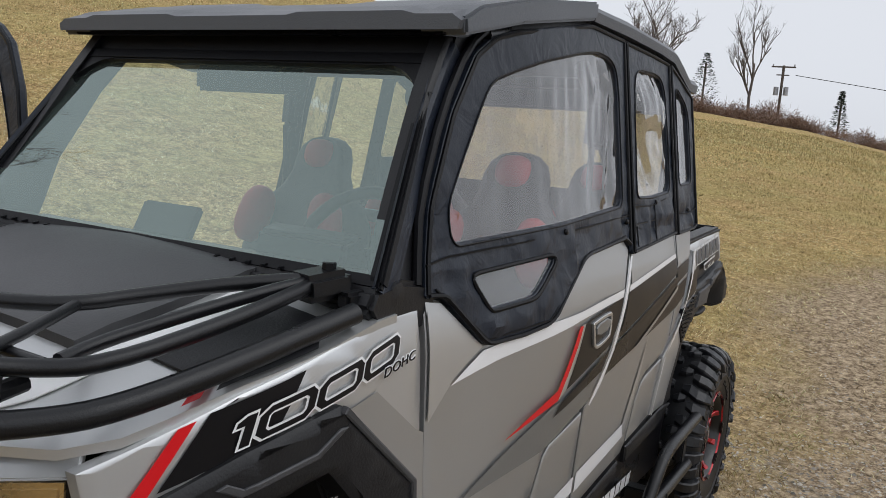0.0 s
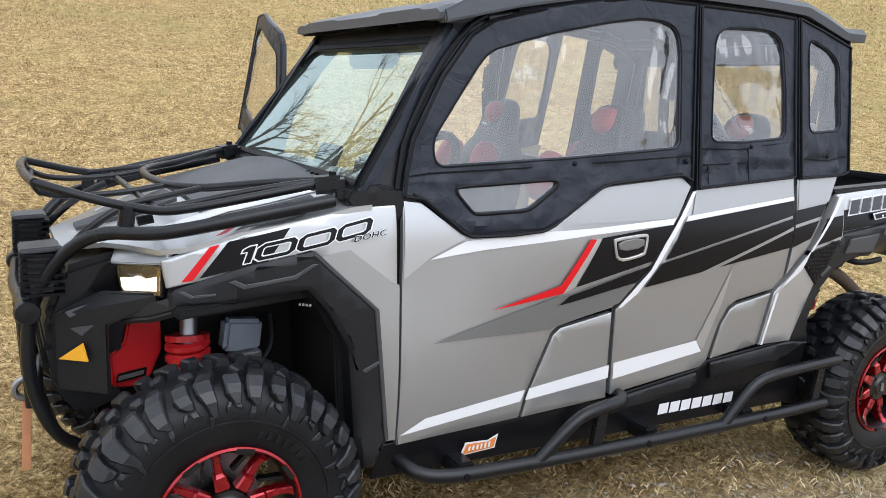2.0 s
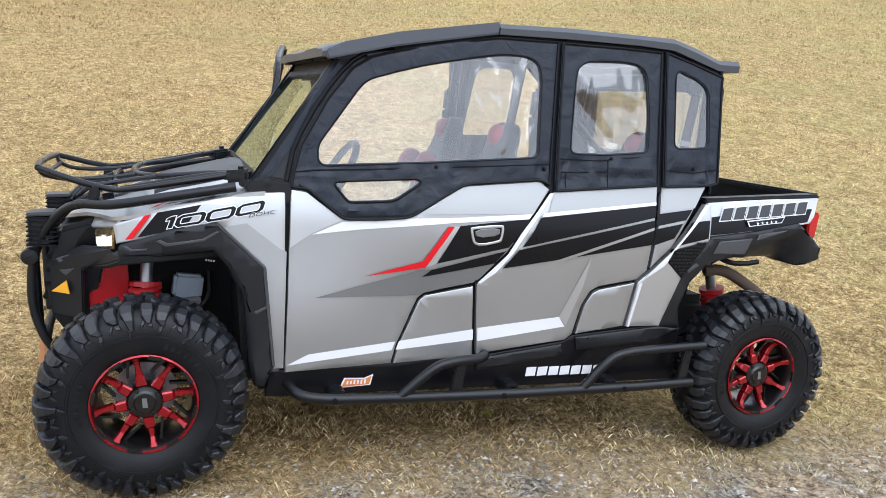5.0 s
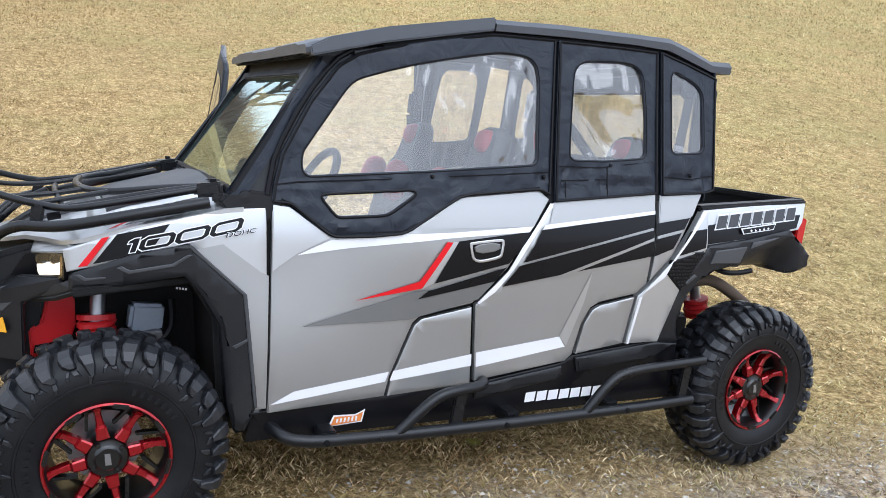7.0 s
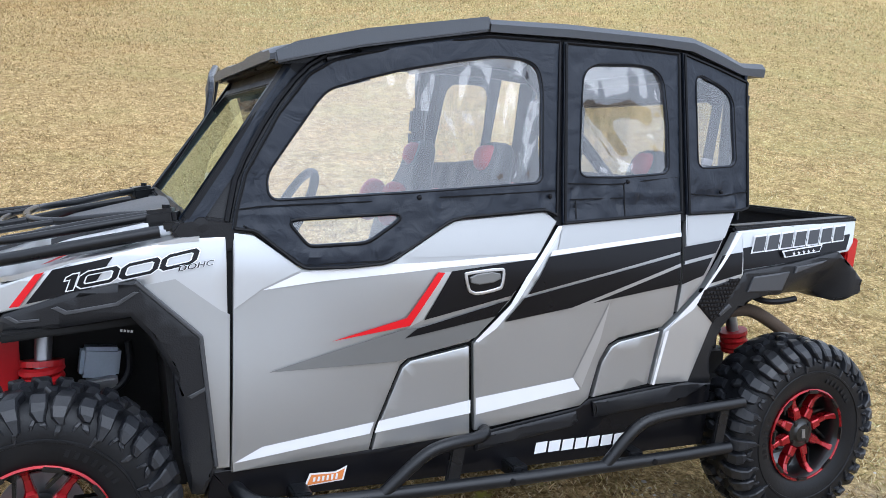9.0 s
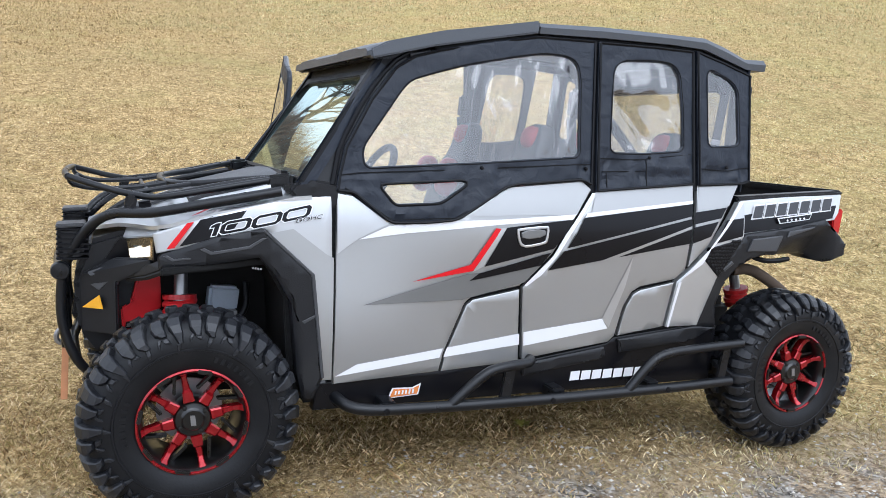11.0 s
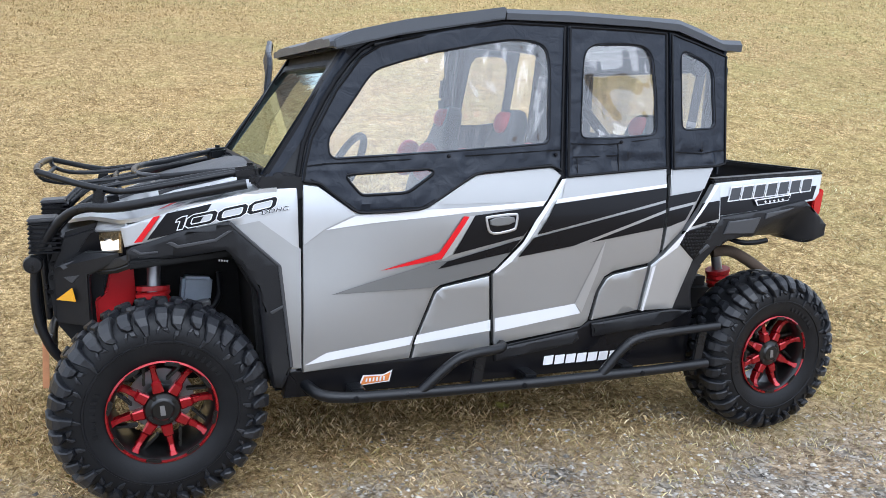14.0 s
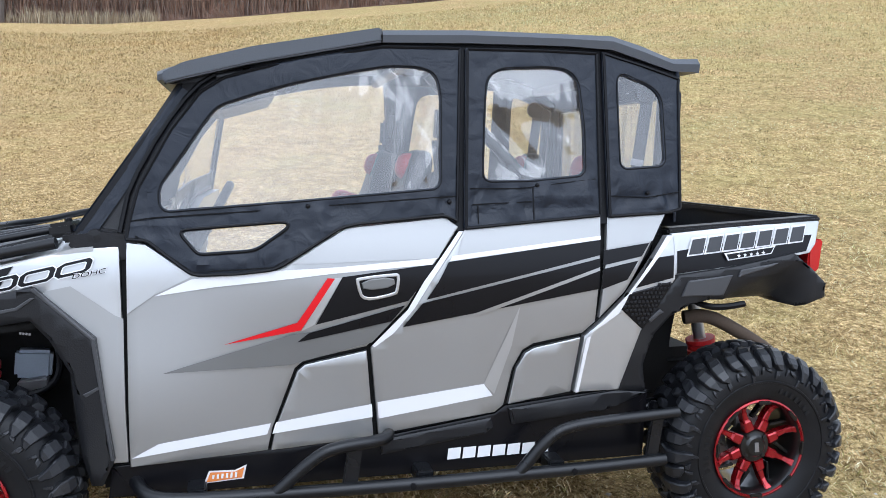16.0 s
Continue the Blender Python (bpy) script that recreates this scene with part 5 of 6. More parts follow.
for s in (-1, 1):
    w = lambda p: (p[0], YC + s * p[1], p[2])
    bm = bmesh.new()
    rows = []
    for k in range(9):
        t = -0.02 + 1.16 * k / 8
        p = WS0.lerp(WS1, t)
        inner = 1.0 * (0.618 - 0.092 * t)
        outer = max(inner + 0.02, YC - side_y(p.x + 0.02, p.z) - 0.004)
        nx, nz = -WSU.z, WSU.x
        rows.append([bm.verts.new((p.x + nx * a, YC + s * q, p.z + nz * a)) for q, a in ((inner, -0.03), (inner, 0.012), (inner + 0.012, 0.020), (outer - 0.012, 0.014), (outer, 0.0), (outer, -0.04))])
    for a, b in zip(rows, rows[1:]):
        for k in range(6):
            bm.faces.new((a[k], a[(k + 1) % 6], b[(k + 1) % 6], b[k]))
    bm.faces.new(rows[0])
    bm.faces.new(rows[-1])
    part("pillar", bm, VINYL, car, smooth=True)
    pts = [(0.40, 1.175), (0.56, 1.165), (0.575, 1.24), (0.60, 1.35), (0.70, 1.53), (0.80, 1.655), (0.90, 1.72), (0.80, 1.74), (0.69, 1.70), (0.60, 1.56), (0.45, 1.30)]
    bm = sheet(pts, 0.008, 0.035, edge=0.006)
    part("pillar_trim", flip(bm) if s > 0 else bm, PLASTIC, car, smooth=True)
    rim = [(p[0] - 0.006, side_y(*p) - 0.002, p[1]) for p in [(0.505, 1.20), (0.515, 1.25), (0.535, 1.345), (0.635, 1.53), (0.735, 1.665), (0.812, 1.715), (0.905, 1.745)]]
    bm = tube(rim, 0.009, 8, 1)
    part("door_seal", flip(bm) if s > 0 else bm, BINDING, car, smooth=True)
    # roll cage
    for line, r in (([(0.80, 0.555, 1.70), (1.20, 0.54, 1.785), (1.42, 0.535, 1.81), (1.9, 0.53, 1.815), (2.25, 0.53, 1.79), (2.42, 0.55, 1.70)], 0.025),
                    ([(1.575, 0.54, 1.81), (1.582, 0.60, 1.6), (1.585, 0.625, 1.2), (1.585, 0.63, 0.45)], 0.026),
                    ([(2.42, 0.55, 1.70), (2.40, 0.57, 1.4), (2.36, 0.59, 1.0)], 0.026)):
        part("cage_tube", tube([w(p) for p in line], r, 10), TUBE, car, smooth=True)
part("cage_brace", tube([(1.52, 0.26, 1.74), (1.80, 0.24, 1.46), (2.10, 0.22, 1.14)], 0.022, 10), TUBE, car, smooth=True)
for x, z in ((1.50, 1.80), (2.30, 1.775)):
    part("cage_tube", tube([(x, YC - 0.535, z), (x, YC + 0.535, z)], 0.025, 10, 0), TUBE, car, smooth=True)
part("cage_tube", tube([(1.56, YC - 0.59, 1.22), (1.56, YC + 0.59, 1.22)], 0.022, 10, 0), TUBE, car, smooth=True)

# cab back: soft panel with a wide clear window
back = bmesh.new()
for (y0, y1, z0, z1) in ((-0.62, 0.62, 1.22, 1.36), (-0.60, 0.60, 1.70, 1.79), (-0.62, -0.52, 1.36, 1.70), (0.52, 0.62, 1.36, 1.70)):
    box((0.012, y1 - y0, z1 - z0), (2.445, YC + (y0 + y1) / 2, (z0 + z1) / 2), bevel=0.003, bm=back)
back = part("soft_rear_panel", back, VINYL, car)
bm = box((0.002, 1.06, 0.36), (2.445, YC, 1.53), bevel=0)
pane = part("rear_window", bm, FLATVINYL, back)
pane.visible_shadow = False

# dash, wheel, mirror, seats
dash = part("dashboard", prism([(0.44, 1.06), (0.46, 1.19), (0.60, 1.20), (0.70, 1.15), (0.72, 1.02), (0.64, 0.90), (0.50, 0.88)], YC - 0.60, YC + 0.60, 0.02), PLASTIC, car)
part("display_hood", prism([(0.55, 1.19), (0.56, 1.25), (0.62, 1.265), (0.66, 1.19)], YC - 0.42, YC - 0.18, 0.01), PLASTIC, dash)
part("tablet_mount", box((0.02, 0.19, 0.10), (0.58, YC + 0.12, 1.225), (0, 25, 0), 0.006), BLACK, dash)
col = Vector((0.755, YC - 0.30, 1.195))
ring = [tuple(col + Matrix.Rotation(radians(28), 3, "Y") @ Vector((0, 0.165 * math.cos(k * math.tau / 28), 0.165 * math.sin(k * math.tau / 28)))) for k in range(28)]
steer = part("steering_wheel", tube(ring, 0.016, 10, 0, True), BINDING, car, "black steering wheel", smooth=True)
part("steering_column", tube([tuple(col), (0.62, YC - 0.30, 1.12)], 0.028, 10, 0), PLASTIC, steer)
for a in (0.3, 2.84, 4.71):
    d = Matrix.Rotation(radians(28), 3, "Y") @ Vector((0, 0.16 * math.cos(a), 0.16 * math.sin(a)))
    part("wheel_spoke", tube([tuple(col), tuple(col + d)], 0.013, 8, 0), PLASTIC, steer)
mirror = part("rear_view_mirror", prism([(0.66, 1.545), (0.655, 1.60), (0.70, 1.63), (0.74, 1.61), (0.72, 1.55)], YC - 0.14, YC + 0.14, 0.01), BINDING, car)
part("overhead_console", prism([(0.70, 1.612), (0.70, 1.66), (1.0, 1.72), (1.0, 1.66), (0.80, 1.60)], YC - 0.44, YC + 0.30, 0.012), BINDING, car)


def pad(size, at, turn):
    """A stuffed cushion: round, with slightly flattened sides."""
    bm = bmesh.new()
    bmesh.ops.create_uvsphere(bm, u_segments=16, v_segments=10, radius=1)
    for v in bm.verts:
        v.co = Vector([math.copysign(abs(c) ** 0.8, c) * k for c, k in zip(v.co, size)])
    bm.transform(pose(*at, *turn))
    return bm


def seat(x, y):
    """A bucket seat with red panels."""
    base = thing("seat", "", "")
    base.parent = car
    base.location = (x, y, 0.45)
    base["label"] = "black and red vinyl bucket seat"
    part("seat_base", box((0.46, 0.40, 0.22), (x - 0.30, y, 0.62), bevel=0.03), DARK, base)
    part("cushion", box((0.50, 0.50, 0.15), (x - 0.28, y, 0.80), (0, -6, 0), 0.05), SEATBLK, base, smooth=True)
    bm = bmesh.new()
    rows = []
    for z, half, dep in ((0.78, 0.23, 0.16), (0.92, 0.25, 0.16), (1.08, 0.25, 0.15), (1.18, 0.235, 0.145), (1.25, 0.19, 0.13), (1.30, 0.13, 0.12), (1.35, 0.105, 0.11), (1.40, 0.10, 0.105), (1.44, 0.085, 0.095), (1.465, 0.055, 0.07), (1.475, 0.02, 0.03)):
        lean = (z - 0.78) * 0.24
        ring = []
        for k in range(28):
            a = k * math.tau / 28
            c, s = math.cos(a), math.sin(a)
            ring.append(bm.verts.new((x - 0.06 + lean + dep * 0.5 * math.copysign(abs(c) ** 0.8, c) - 0.03 * (abs(s) ** 3) * (1 if c < 0 else 0), y + half * math.copysign(abs(s) ** 0.8, s), z)))
        rows.append(ring)
    for a, b in zip(rows, rows[1:]):
        for k in range(28):
            bm.faces.new((a[k], a[(k + 1) % 28], b[(k + 1) % 28], b[k]))
    bm.faces.new(rows[0])
    bm.faces.new(rows[-1])
    part("backrest", bm, SEATBLK, base, smooth=True)
    for s in (-1, 1):
        part("red_bolster", pad((0.060, 0.050, 0.100), (x - 0.090, y + s * 0.150, 1.195), (s * 12, 14, 0)), SEATRED, base, smooth=True)
    part("red_headrest", pad((0.050, 0.060, 0.052), (x + 0.060, y, 1.412), (0, 14, 0)), SEATRED, base, smooth=True)
    return base


for sx, sy in ((1.425, YC - 0.345), (1.415, YC + 0.385), (2.13, YC - 0.355), (2.13, YC + 0.37)):
    seat(sx, sy)
for s, x, y in ((-1, 2.335, 0.19), (1, 2.335, 2 * YC - 0.19)):
    belt = part("seat_belt", box((0.048, 0.005, 0.27), (x - 0.018, y, 1.535), (0, 7, 0), 0.001), SEATBLK, car, "black seat belt by the quarter window")
    part("belt_anchor", lathe([(0.0005, -0.012), (0.036, -0.011), (0.042, -0.004), (0.042, 0.012), (0.0005, 0.013)], (x - 0.012, y, 1.695), 20), PLASTIC, belt, smooth=True)
    part("buckle", box((0.050, 0.012, 0.024), (x - 0.036, y - s * -0.006, 1.440), (0, 7, 0), 0.003), STEEL, belt)
for y in (0.215, 2 * YC - 0.160):
    belt = part("seat_belt", box((0.045, 0.005, 0.26), (1.575, y, 1.70), (0, -3, 0), 0.001), SEATBLK, car)
    part("belt_reel", box((0.075, 0.055, 0.125), (1.572, y, 1.565), (0, 3, 0), 0.014), PLASTIC, belt)
    part("belt_strap", box((0.045, 0.005, 0.26), (1.560, y, 1.38), (0, -6, 0), 0.001), SEATBLK, belt)

# the far front door stands open
before = set(scene.objects)
shell_bm = sheet(shrink(DOOR_F, 0.006), 0.0, 0.05, edge=0.006)
open_door = part("open_front_door", flip(shell_bm), SILVER, car, "open passenger door with black vinyl top", smooth=True)
open_top = soft_piece("soft_door_top", SOFT_F, WIN_F, True, VENT, "black vinyl upper of the open door")
loop = [(p[0], 2 * YC - side_y(*p) + 0.0, p[1]) for p in shrink(SOFT_F, 0.018)]
part("door_frame_tube", tube(loop, 0.014, 8, 0, True), TUBE, open_top, smooth=True)
HINGE = Vector((0.53, 2 * YC - 0.13, 0))
swing = Matrix.Translation(HINGE) @ Matrix.Rotation(radians(79), 4, "Z") @ Matrix.Translation(-HINGE)
for ob in set(scene.objects) - before:
    ob.data.transform(swing)

# tow strap tag that hangs from the winch hook
part("winch_hook", tube([(-0.42, YC - 0.02, 0.55), (-0.46, YC - 0.02, 0.53), (-0.46, YC - 0.02, 0.49), (-0.43, YC - 0.02, 0.48)], 0.011, 8), STEEL, car, smooth=True)
part("hook_strap", box((0.026, 0.008, 0.24), (-0.43, YC - 0.01, 0.36), (0, 2, 0), 0.003), STRAP, car, "faded orange hook strap")

# ---- the ground: gravel track and a dormant hillside lawn ----
RIDGE = 60.0
AZ = (-180, -140, -60, -20, 0, 2, 8, 13.6, 17.7, 20, 25.6, 31.6, 42, 50, 60, 78, 86, 92, 98, 105, 118, 132, 150, 180)
EL = (1.5, 0.0, -0.5, 0.8, 2.3, 2.8, 4.1, 4.7, 5.0, 5.6, 7.1, 8.9, 11.3, 12.4, 12.6, 10.5, 9.75, 9.0, 8.3, 7.9, 8.2, 8.0, 6.0, 1.5)


def ground_z(x, y):
    dx, dy = x - 0.4, y + 2.0
    r = math.hypot(dx, dy)
    el = float(np.interp(math.degrees(math.atan2(dy, dx)), AZ, EL))
    top = 1.45 + RIDGE * math.tan(radians(el))
    k = min(1.0, max(0.0, (r - 4.5) / (RIDGE - 4.5)))
    z = top * (k ** 1.12)
    if r > RIDGE:
        z = top - (r - RIDGE) * 0.02 * (1 if r < 300 else 1)
    far = min(1, max(0, (r - 5) / 20))
    return z + far * 0.25 * noise.noise((x * 0.07, y * 0.07, 0)) + 0.01 * noise.noise((x * 1.3, y * 1.3, 4.0)) * min(1, max(0, (r - 1) / 3))


def gravel_share(x, y):
    n = 0.55 * noise.noise((x * 0.9, y * 1.6, 2.0)) + 0.35 * noise.noise((x * 3.1, y * 3.1, 7.0))
    edge = 0.12 - 0.10 * max(0, x - 2.5) + 0.8 * math.exp(-((x - 8.5) / 3) ** 2)
    return min(1, max(0, (edge - y) / 0.9 + 0.35 + n * 0.9))


def ground_material():
    m = bpy.data.materials.new("dormant_lawn_and_gravel")
    m.use_nodes = True
    n, l = m.node_tree.nodes, m.node_tree.links
    p = n["Principled BSDF"]
    p.inputs["Roughness"].default_value = 0.95
    p.inputs["Specular IOR Level"].default_value = 0.1
    co = n.new("ShaderNodeTexCoord")

    def tex(scale, detail=5, rough=0.6, stretch=None):
        t = n.new("ShaderNodeTexNoise")
        t.inputs["Scale"].default_value, t.inputs["Detail"].default_value, t.inputs["Roughness"].default_value = scale, detail, rough
        if stretch:
            mp = n.new("ShaderNodeMapping")
            mp.inputs["Scale"].default_value = stretch
            l.new(co.outputs["Object"], mp.inputs["Vector"])
            l.new(mp.outputs[0], t.inputs["Vector"])
        else:
            l.new(co.outputs["Object"], t.inputs["Vector"])
        return t.outputs[0]

    def ramp(src, *stops):
        r = n.new("ShaderNodeValToRGB")
        els = r.color_ramp.elements
        while len(els) < len(stops):
            els.new(0.5)
        for e, (at, c) in zip(els, stops):
            e.position, e.color = at, (*c, 1) if len(c) == 3 else c
        l.new(src, r.inputs[0])
        return r.outputs[0]

    def mix(f, a, b, mode="MIX"):
        x = n.new("ShaderNodeMix")
        x.data_type, x.blend_type = "RGBA", mode
        if isinstance(f, float):
            x.inputs["Factor"].default_value = f
        else:
            l.new(f, x.inputs["Factor"])
        l.new(a, x.inputs["A"])
        l.new(b, x.inputs["B"])
        return x.outputs["Result"]

    straw = ramp(tex(34, 8, 0.9, (1.0, 0.75, 1.0)), (0.39, (0.10, 0.070, 0.034)), (0.465, (0.32, 0.225, 0.098)), (0.53, (0.53, 0.395, 0.185)), (0.61, (0.88, 0.73, 0.43)))
    tufts = ramp(tex(7, 5, 0.7, (1.0, 0.6, 1)), (0.36, (0.68, 0.64, 0.58)), (0.58, (1.14, 1.12, 1.09)))
    green = ramp(tex(24, 5, 0.7), (0.35, (0.17, 0.15, 0.055)), (0.65, (0.52, 0.45, 0.19)))
    sep = n.new("ShaderNodeSeparateXYZ")
    l.new(co.outputs["Object"], sep.inputs[0])
    side = n.new("ShaderNodeMapRange")   # greener towards the rise behind the load bed
    side.inputs["From Min"].default_value, side.inputs["From Max"].default_value, side.inputs["To Max"].default_value = 1.5, 7.5, 0.10
    l.new(sep.outputs["X"], side.inputs["Value"])
    more = n.new("ShaderNodeMath")
    l.new(tex(0.5, 6, 0.7), more.inputs[0])
    l.new(side.outputs[0], more.inputs[1])
    where = ramp(more.outputs[0], (0.50, (0, 0, 0)), (0.72, (0.7, 0.7, 0.7)))
    broad = ramp(tex(0.12, 3, 0.5), (0.3, (1.02, 1.01, 1.02)), (0.7, (1.24, 1.21, 1.22)))
    clod = ramp(tex(16, 4, 0.75), (0.40, (0.62, 0.60, 0.56)), (0.55, (1.05, 1.05, 1.04)))
    straw = mix(1.0, straw, clod, "MULTIPLY")
    lawn = mix(1.0, mix(1.0, mix(where, straw, green), tufts, "MULTIPLY"), broad, "MULTIPLY")
    vor = n.new("ShaderNodeTexVoronoi")
    vor.inputs["Scale"].default_value = 55
    l.new(co.outputs["Object"], vor.inputs["Vector"])
    stone = ramp(vor.outputs["Color"], (0.15, (0.080, 0.072, 0.060)), (0.5, (0.24, 0.215, 0.180)), (0.85, (0.54, 0.495, 0.43)))
    soil = ramp(tex(17, 8, 0.85), (0.40, (0.11, 0.078, 0.048)), (0.48, (0.30, 0.22, 0.140)), (0.58, (0.62, 0.49, 0.33)))
    earth = n.new("ShaderNodeMath")   # more bare soil further along the track
    earth.operation = "MULTIPLY_ADD"
    earth.inputs[1].default_value = 3.2
    l.new(side.outputs[0], earth.inputs[0])
    l.new(tex(3.2, 5, 0.7), earth.inputs[2])
    mess = mix(ramp(earth.outputs[0], (0.42, (0, 0, 0)), (0.58, (1, 1, 1))), stone, soil)
    e1 = n.new("ShaderNodeMath")
    e1.operation = "MULTIPLY_ADD"
    l.new(tex(1.1, 4, 0.6), e1.inputs[0])
    e1.inputs[1].default_value = -1.7
    l.new(sep.outputs["Y"], e1.inputs[2])
    along = n.new("ShaderNodeMath")
    along.operation = "MULTIPLY_ADD"
    along.inputs[1].default_value, along.inputs[2].default_value = 0.10, -0.25
    l.new(sep.outputs["X"], along.inputs[0])
    floor0 = n.new("ShaderNodeMath")
    floor0.operation = "MAXIMUM"
    floor0.inputs[1].default_value = 0.0
    l.new(along.outputs[0], floor0.inputs[0])
    bare = n.new("ShaderNodeMath")   # a bare patch past the load bed: exp(-((x - 8.5) / 3) ** 2)
    bare.operation = "MULTIPLY_ADD"
    bare.inputs[1].default_value, bare.inputs[2].default_value = 0.3333, -2.8333
    l.new(sep.outputs["X"], bare.inputs[0])
    square = n.new("ShaderNodeMath")
    square.operation = "MULTIPLY"
    l.new(bare.outputs[0], square.inputs[0])
    l.new(bare.outputs[0], square.inputs[1])
    bell = n.new("ShaderNodeMath")
    bell.operation = "POWER"
    bell.inputs[0].default_value = math.exp(-1)
    l.new(square.outputs[0], bell.inputs[1])
    less = n.new("ShaderNodeMath")
    less.operation = "MULTIPLY_ADD"
    less.inputs[1].default_value = -1.15
    l.new(bell.outputs[0], less.inputs[0])
    l.new(floor0.outputs[0], less.inputs[2])
    e2 = n.new("ShaderNodeMath")
    e2.operation = "ADD"
    l.new(e1.outputs[0], e2.inputs[0])
    l.new(less.outputs[0], e2.inputs[1])
    track = n.new("ShaderNodeMapRange")
    track.inputs["From Min"].default_value, track.inputs["From Max"].default_value = -0.35, -1.25
    l.new(e2.outputs[0], track.inputs["Value"])
    l.new(mix(track.outputs[0], lawn, mess), p.inputs["Base Color"])
    bp = n.new("ShaderNodeBump")
    bp.inputs["Strength"].default_value, bp.inputs["Distance"].default_value = 0.9, 0.03
    l.new(tex(38, 5, 0.7), bp.inputs["Height"])
    l.new(bp.outputs[0], p.inputs["Normal"])
    return m


GROUND = ground_material()
radii = [0.0] + [0.4 * 1.075 ** k for k in range(104)]
turns = 180
vs, fs = [], []
for r in radii:
    for k in range(turns):
        a = k * math.tau / turns
        x, y = 0.4 + r * math.cos(a), -2.0 + r * math.sin(a)
        vs.append((x, y, ground_z(x, y)))
for i in range(len(radii) - 1):
    for k in range(turns):
        a, b = i * turns + k, i * turns + (k + 1) % turns
        fs.append((a, a + turns, b + turns, b))
me = bpy.data.meshes.new("ground")
me.from_pydata(vs, [], fs)
me.polygons.foreach_set("use_smooth", [True] * len(fs))
me.materials.append(GROUND)
tagged(new("ground", me), "straw-coloured dormant lawn rising to a ridge beside a gravel track", "ground", kind="structure")


def scatter(name, verts, faces, material, label, category):
    me = bpy.data.meshes.new(name)
    me.from_pydata(verts, [], faces)
    me.materials.append(material)
    return tagged(new(name, me), label, category, kind="stuff")


def island_shader(name, colors, rough=0.9, patches=()):
    """Colours drawn piece by piece; patches: (scale, least, most) of broader uneven growth."""
    m = bpy.data.materials.new(name)
    m.use_nodes = True
    n, l = m.node_tree.nodes, m.node_tree.links
    p = n["Principled BSDF"]
    geo = n.new("ShaderNodeNewGeometry")
    r = n.new("ShaderNodeValToRGB")
    els = r.color_ramp.elements
    while len(els) < len(colors):
        els.new(0.5)
    for k, (e, c) in enumerate(zip(els, colors)):
        e.position, e.color = k / (len(colors) - 1), (*c, 1)
    l.new(geo.outputs["Random Per Island"], r.inputs[0])
    out = r.outputs[0]
    co = n.new("ShaderNodeTexCoord")
    for scale, least, most in patches:
        t = n.new("ShaderNodeTexNoise")
        t.inputs["Scale"].default_value, t.inputs["Detail"].default_value, t.inputs["Roughness"].default_value = scale, 4, 0.65
        l.new(co.outputs["Object"], t.inputs["Vector"])
        shade = n.new("ShaderNodeValToRGB")
        shade.color_ramp.elements[0].position, shade.color_ramp.elements[1].position = 0.36, 0.62
        shade.color_ramp.elements[0].color, shade.color_ramp.elements[1].color = (*least, 1), (*most, 1)
        l.new(t.outputs[0], shade.inputs[0])
        x = n.new("ShaderNodeMix")
        x.data_type, x.blend_type = "RGBA", "MULTIPLY"
        x.inputs["Factor"].default_value = 1.0
        l.new(out, x.inputs["A"])
        l.new(shade.outputs[0], x.inputs["B"])
        out = x.outputs["Result"]
    if patches:   # warm straw uphill of the bonnet, greener and paler past the load bed
        sep, along, turn, wash = n.new("ShaderNodeSeparateXYZ"), n.new("ShaderNodeMapRange"), n.new("ShaderNodeMix"), n.new("ShaderNodeMix")
        l.new(co.outputs["Object"], sep.inputs[0])
        along.inputs["From Min"].default_value, along.inputs["From Max"].default_value = 0.0, 6.5
        l.new(sep.outputs["X"], along.inputs["Value"])
        turn.data_type = "RGBA"
        turn.inputs["A"].default_value, turn.inputs["B"].default_value = (0.93, 0.895, 0.89, 1), (1.10, 1.21, 1.28, 1)
        l.new(along.outputs[0], turn.inputs["Factor"])
        wash.data_type, wash.blend_type = "RGBA", "MULTIPLY"
        wash.inputs["Factor"].default_value = 1.0
        l.new(turn.outputs["Result"], wash.inputs["B"])
        l.new(out, wash.inputs["A"])
        out = wash.outputs["Result"]
    l.new(out, p.inputs["Base Color"])
    p.inputs["Roughness"].default_value = rough
    p.inputs["Specular IOR Level"].default_value = 0.15
    return m


GROWTH = ((27.0, (0.58, 0.54, 0.49), (1.19, 1.19, 1.19)), (6.0, (0.66, 0.63, 0.58), (1.17, 1.16, 1.16)), (1.5, (0.74, 0.72, 0.69), (1.12, 1.12, 1.13)), (0.35, (1.02, 0.99, 0.97), (0.94, 1.03, 1.07)))
STRAW = island_shader("straw_blades", [(0.17, 0.115, 0.052), (0.38, 0.27, 0.125), (0.54, 0.36, 0.18), (0.74, 0.59, 0.32), (0.92, 0.81, 0.55), (0.84, 0.70, 0.42), (0.46, 0.39, 0.16), (0.33, 0.30, 0.10)], patches=GROWTH)
STONES = island_shader("gravel_stones", [(0.14, 0.128, 0.11), (0.28, 0.255, 0.22), (0.42, 0.385, 0.335), (0.66, 0.62, 0.55), (0.27, 0.21, 0.15)])

rnd = random.Random(11)
gv, gf = [], []


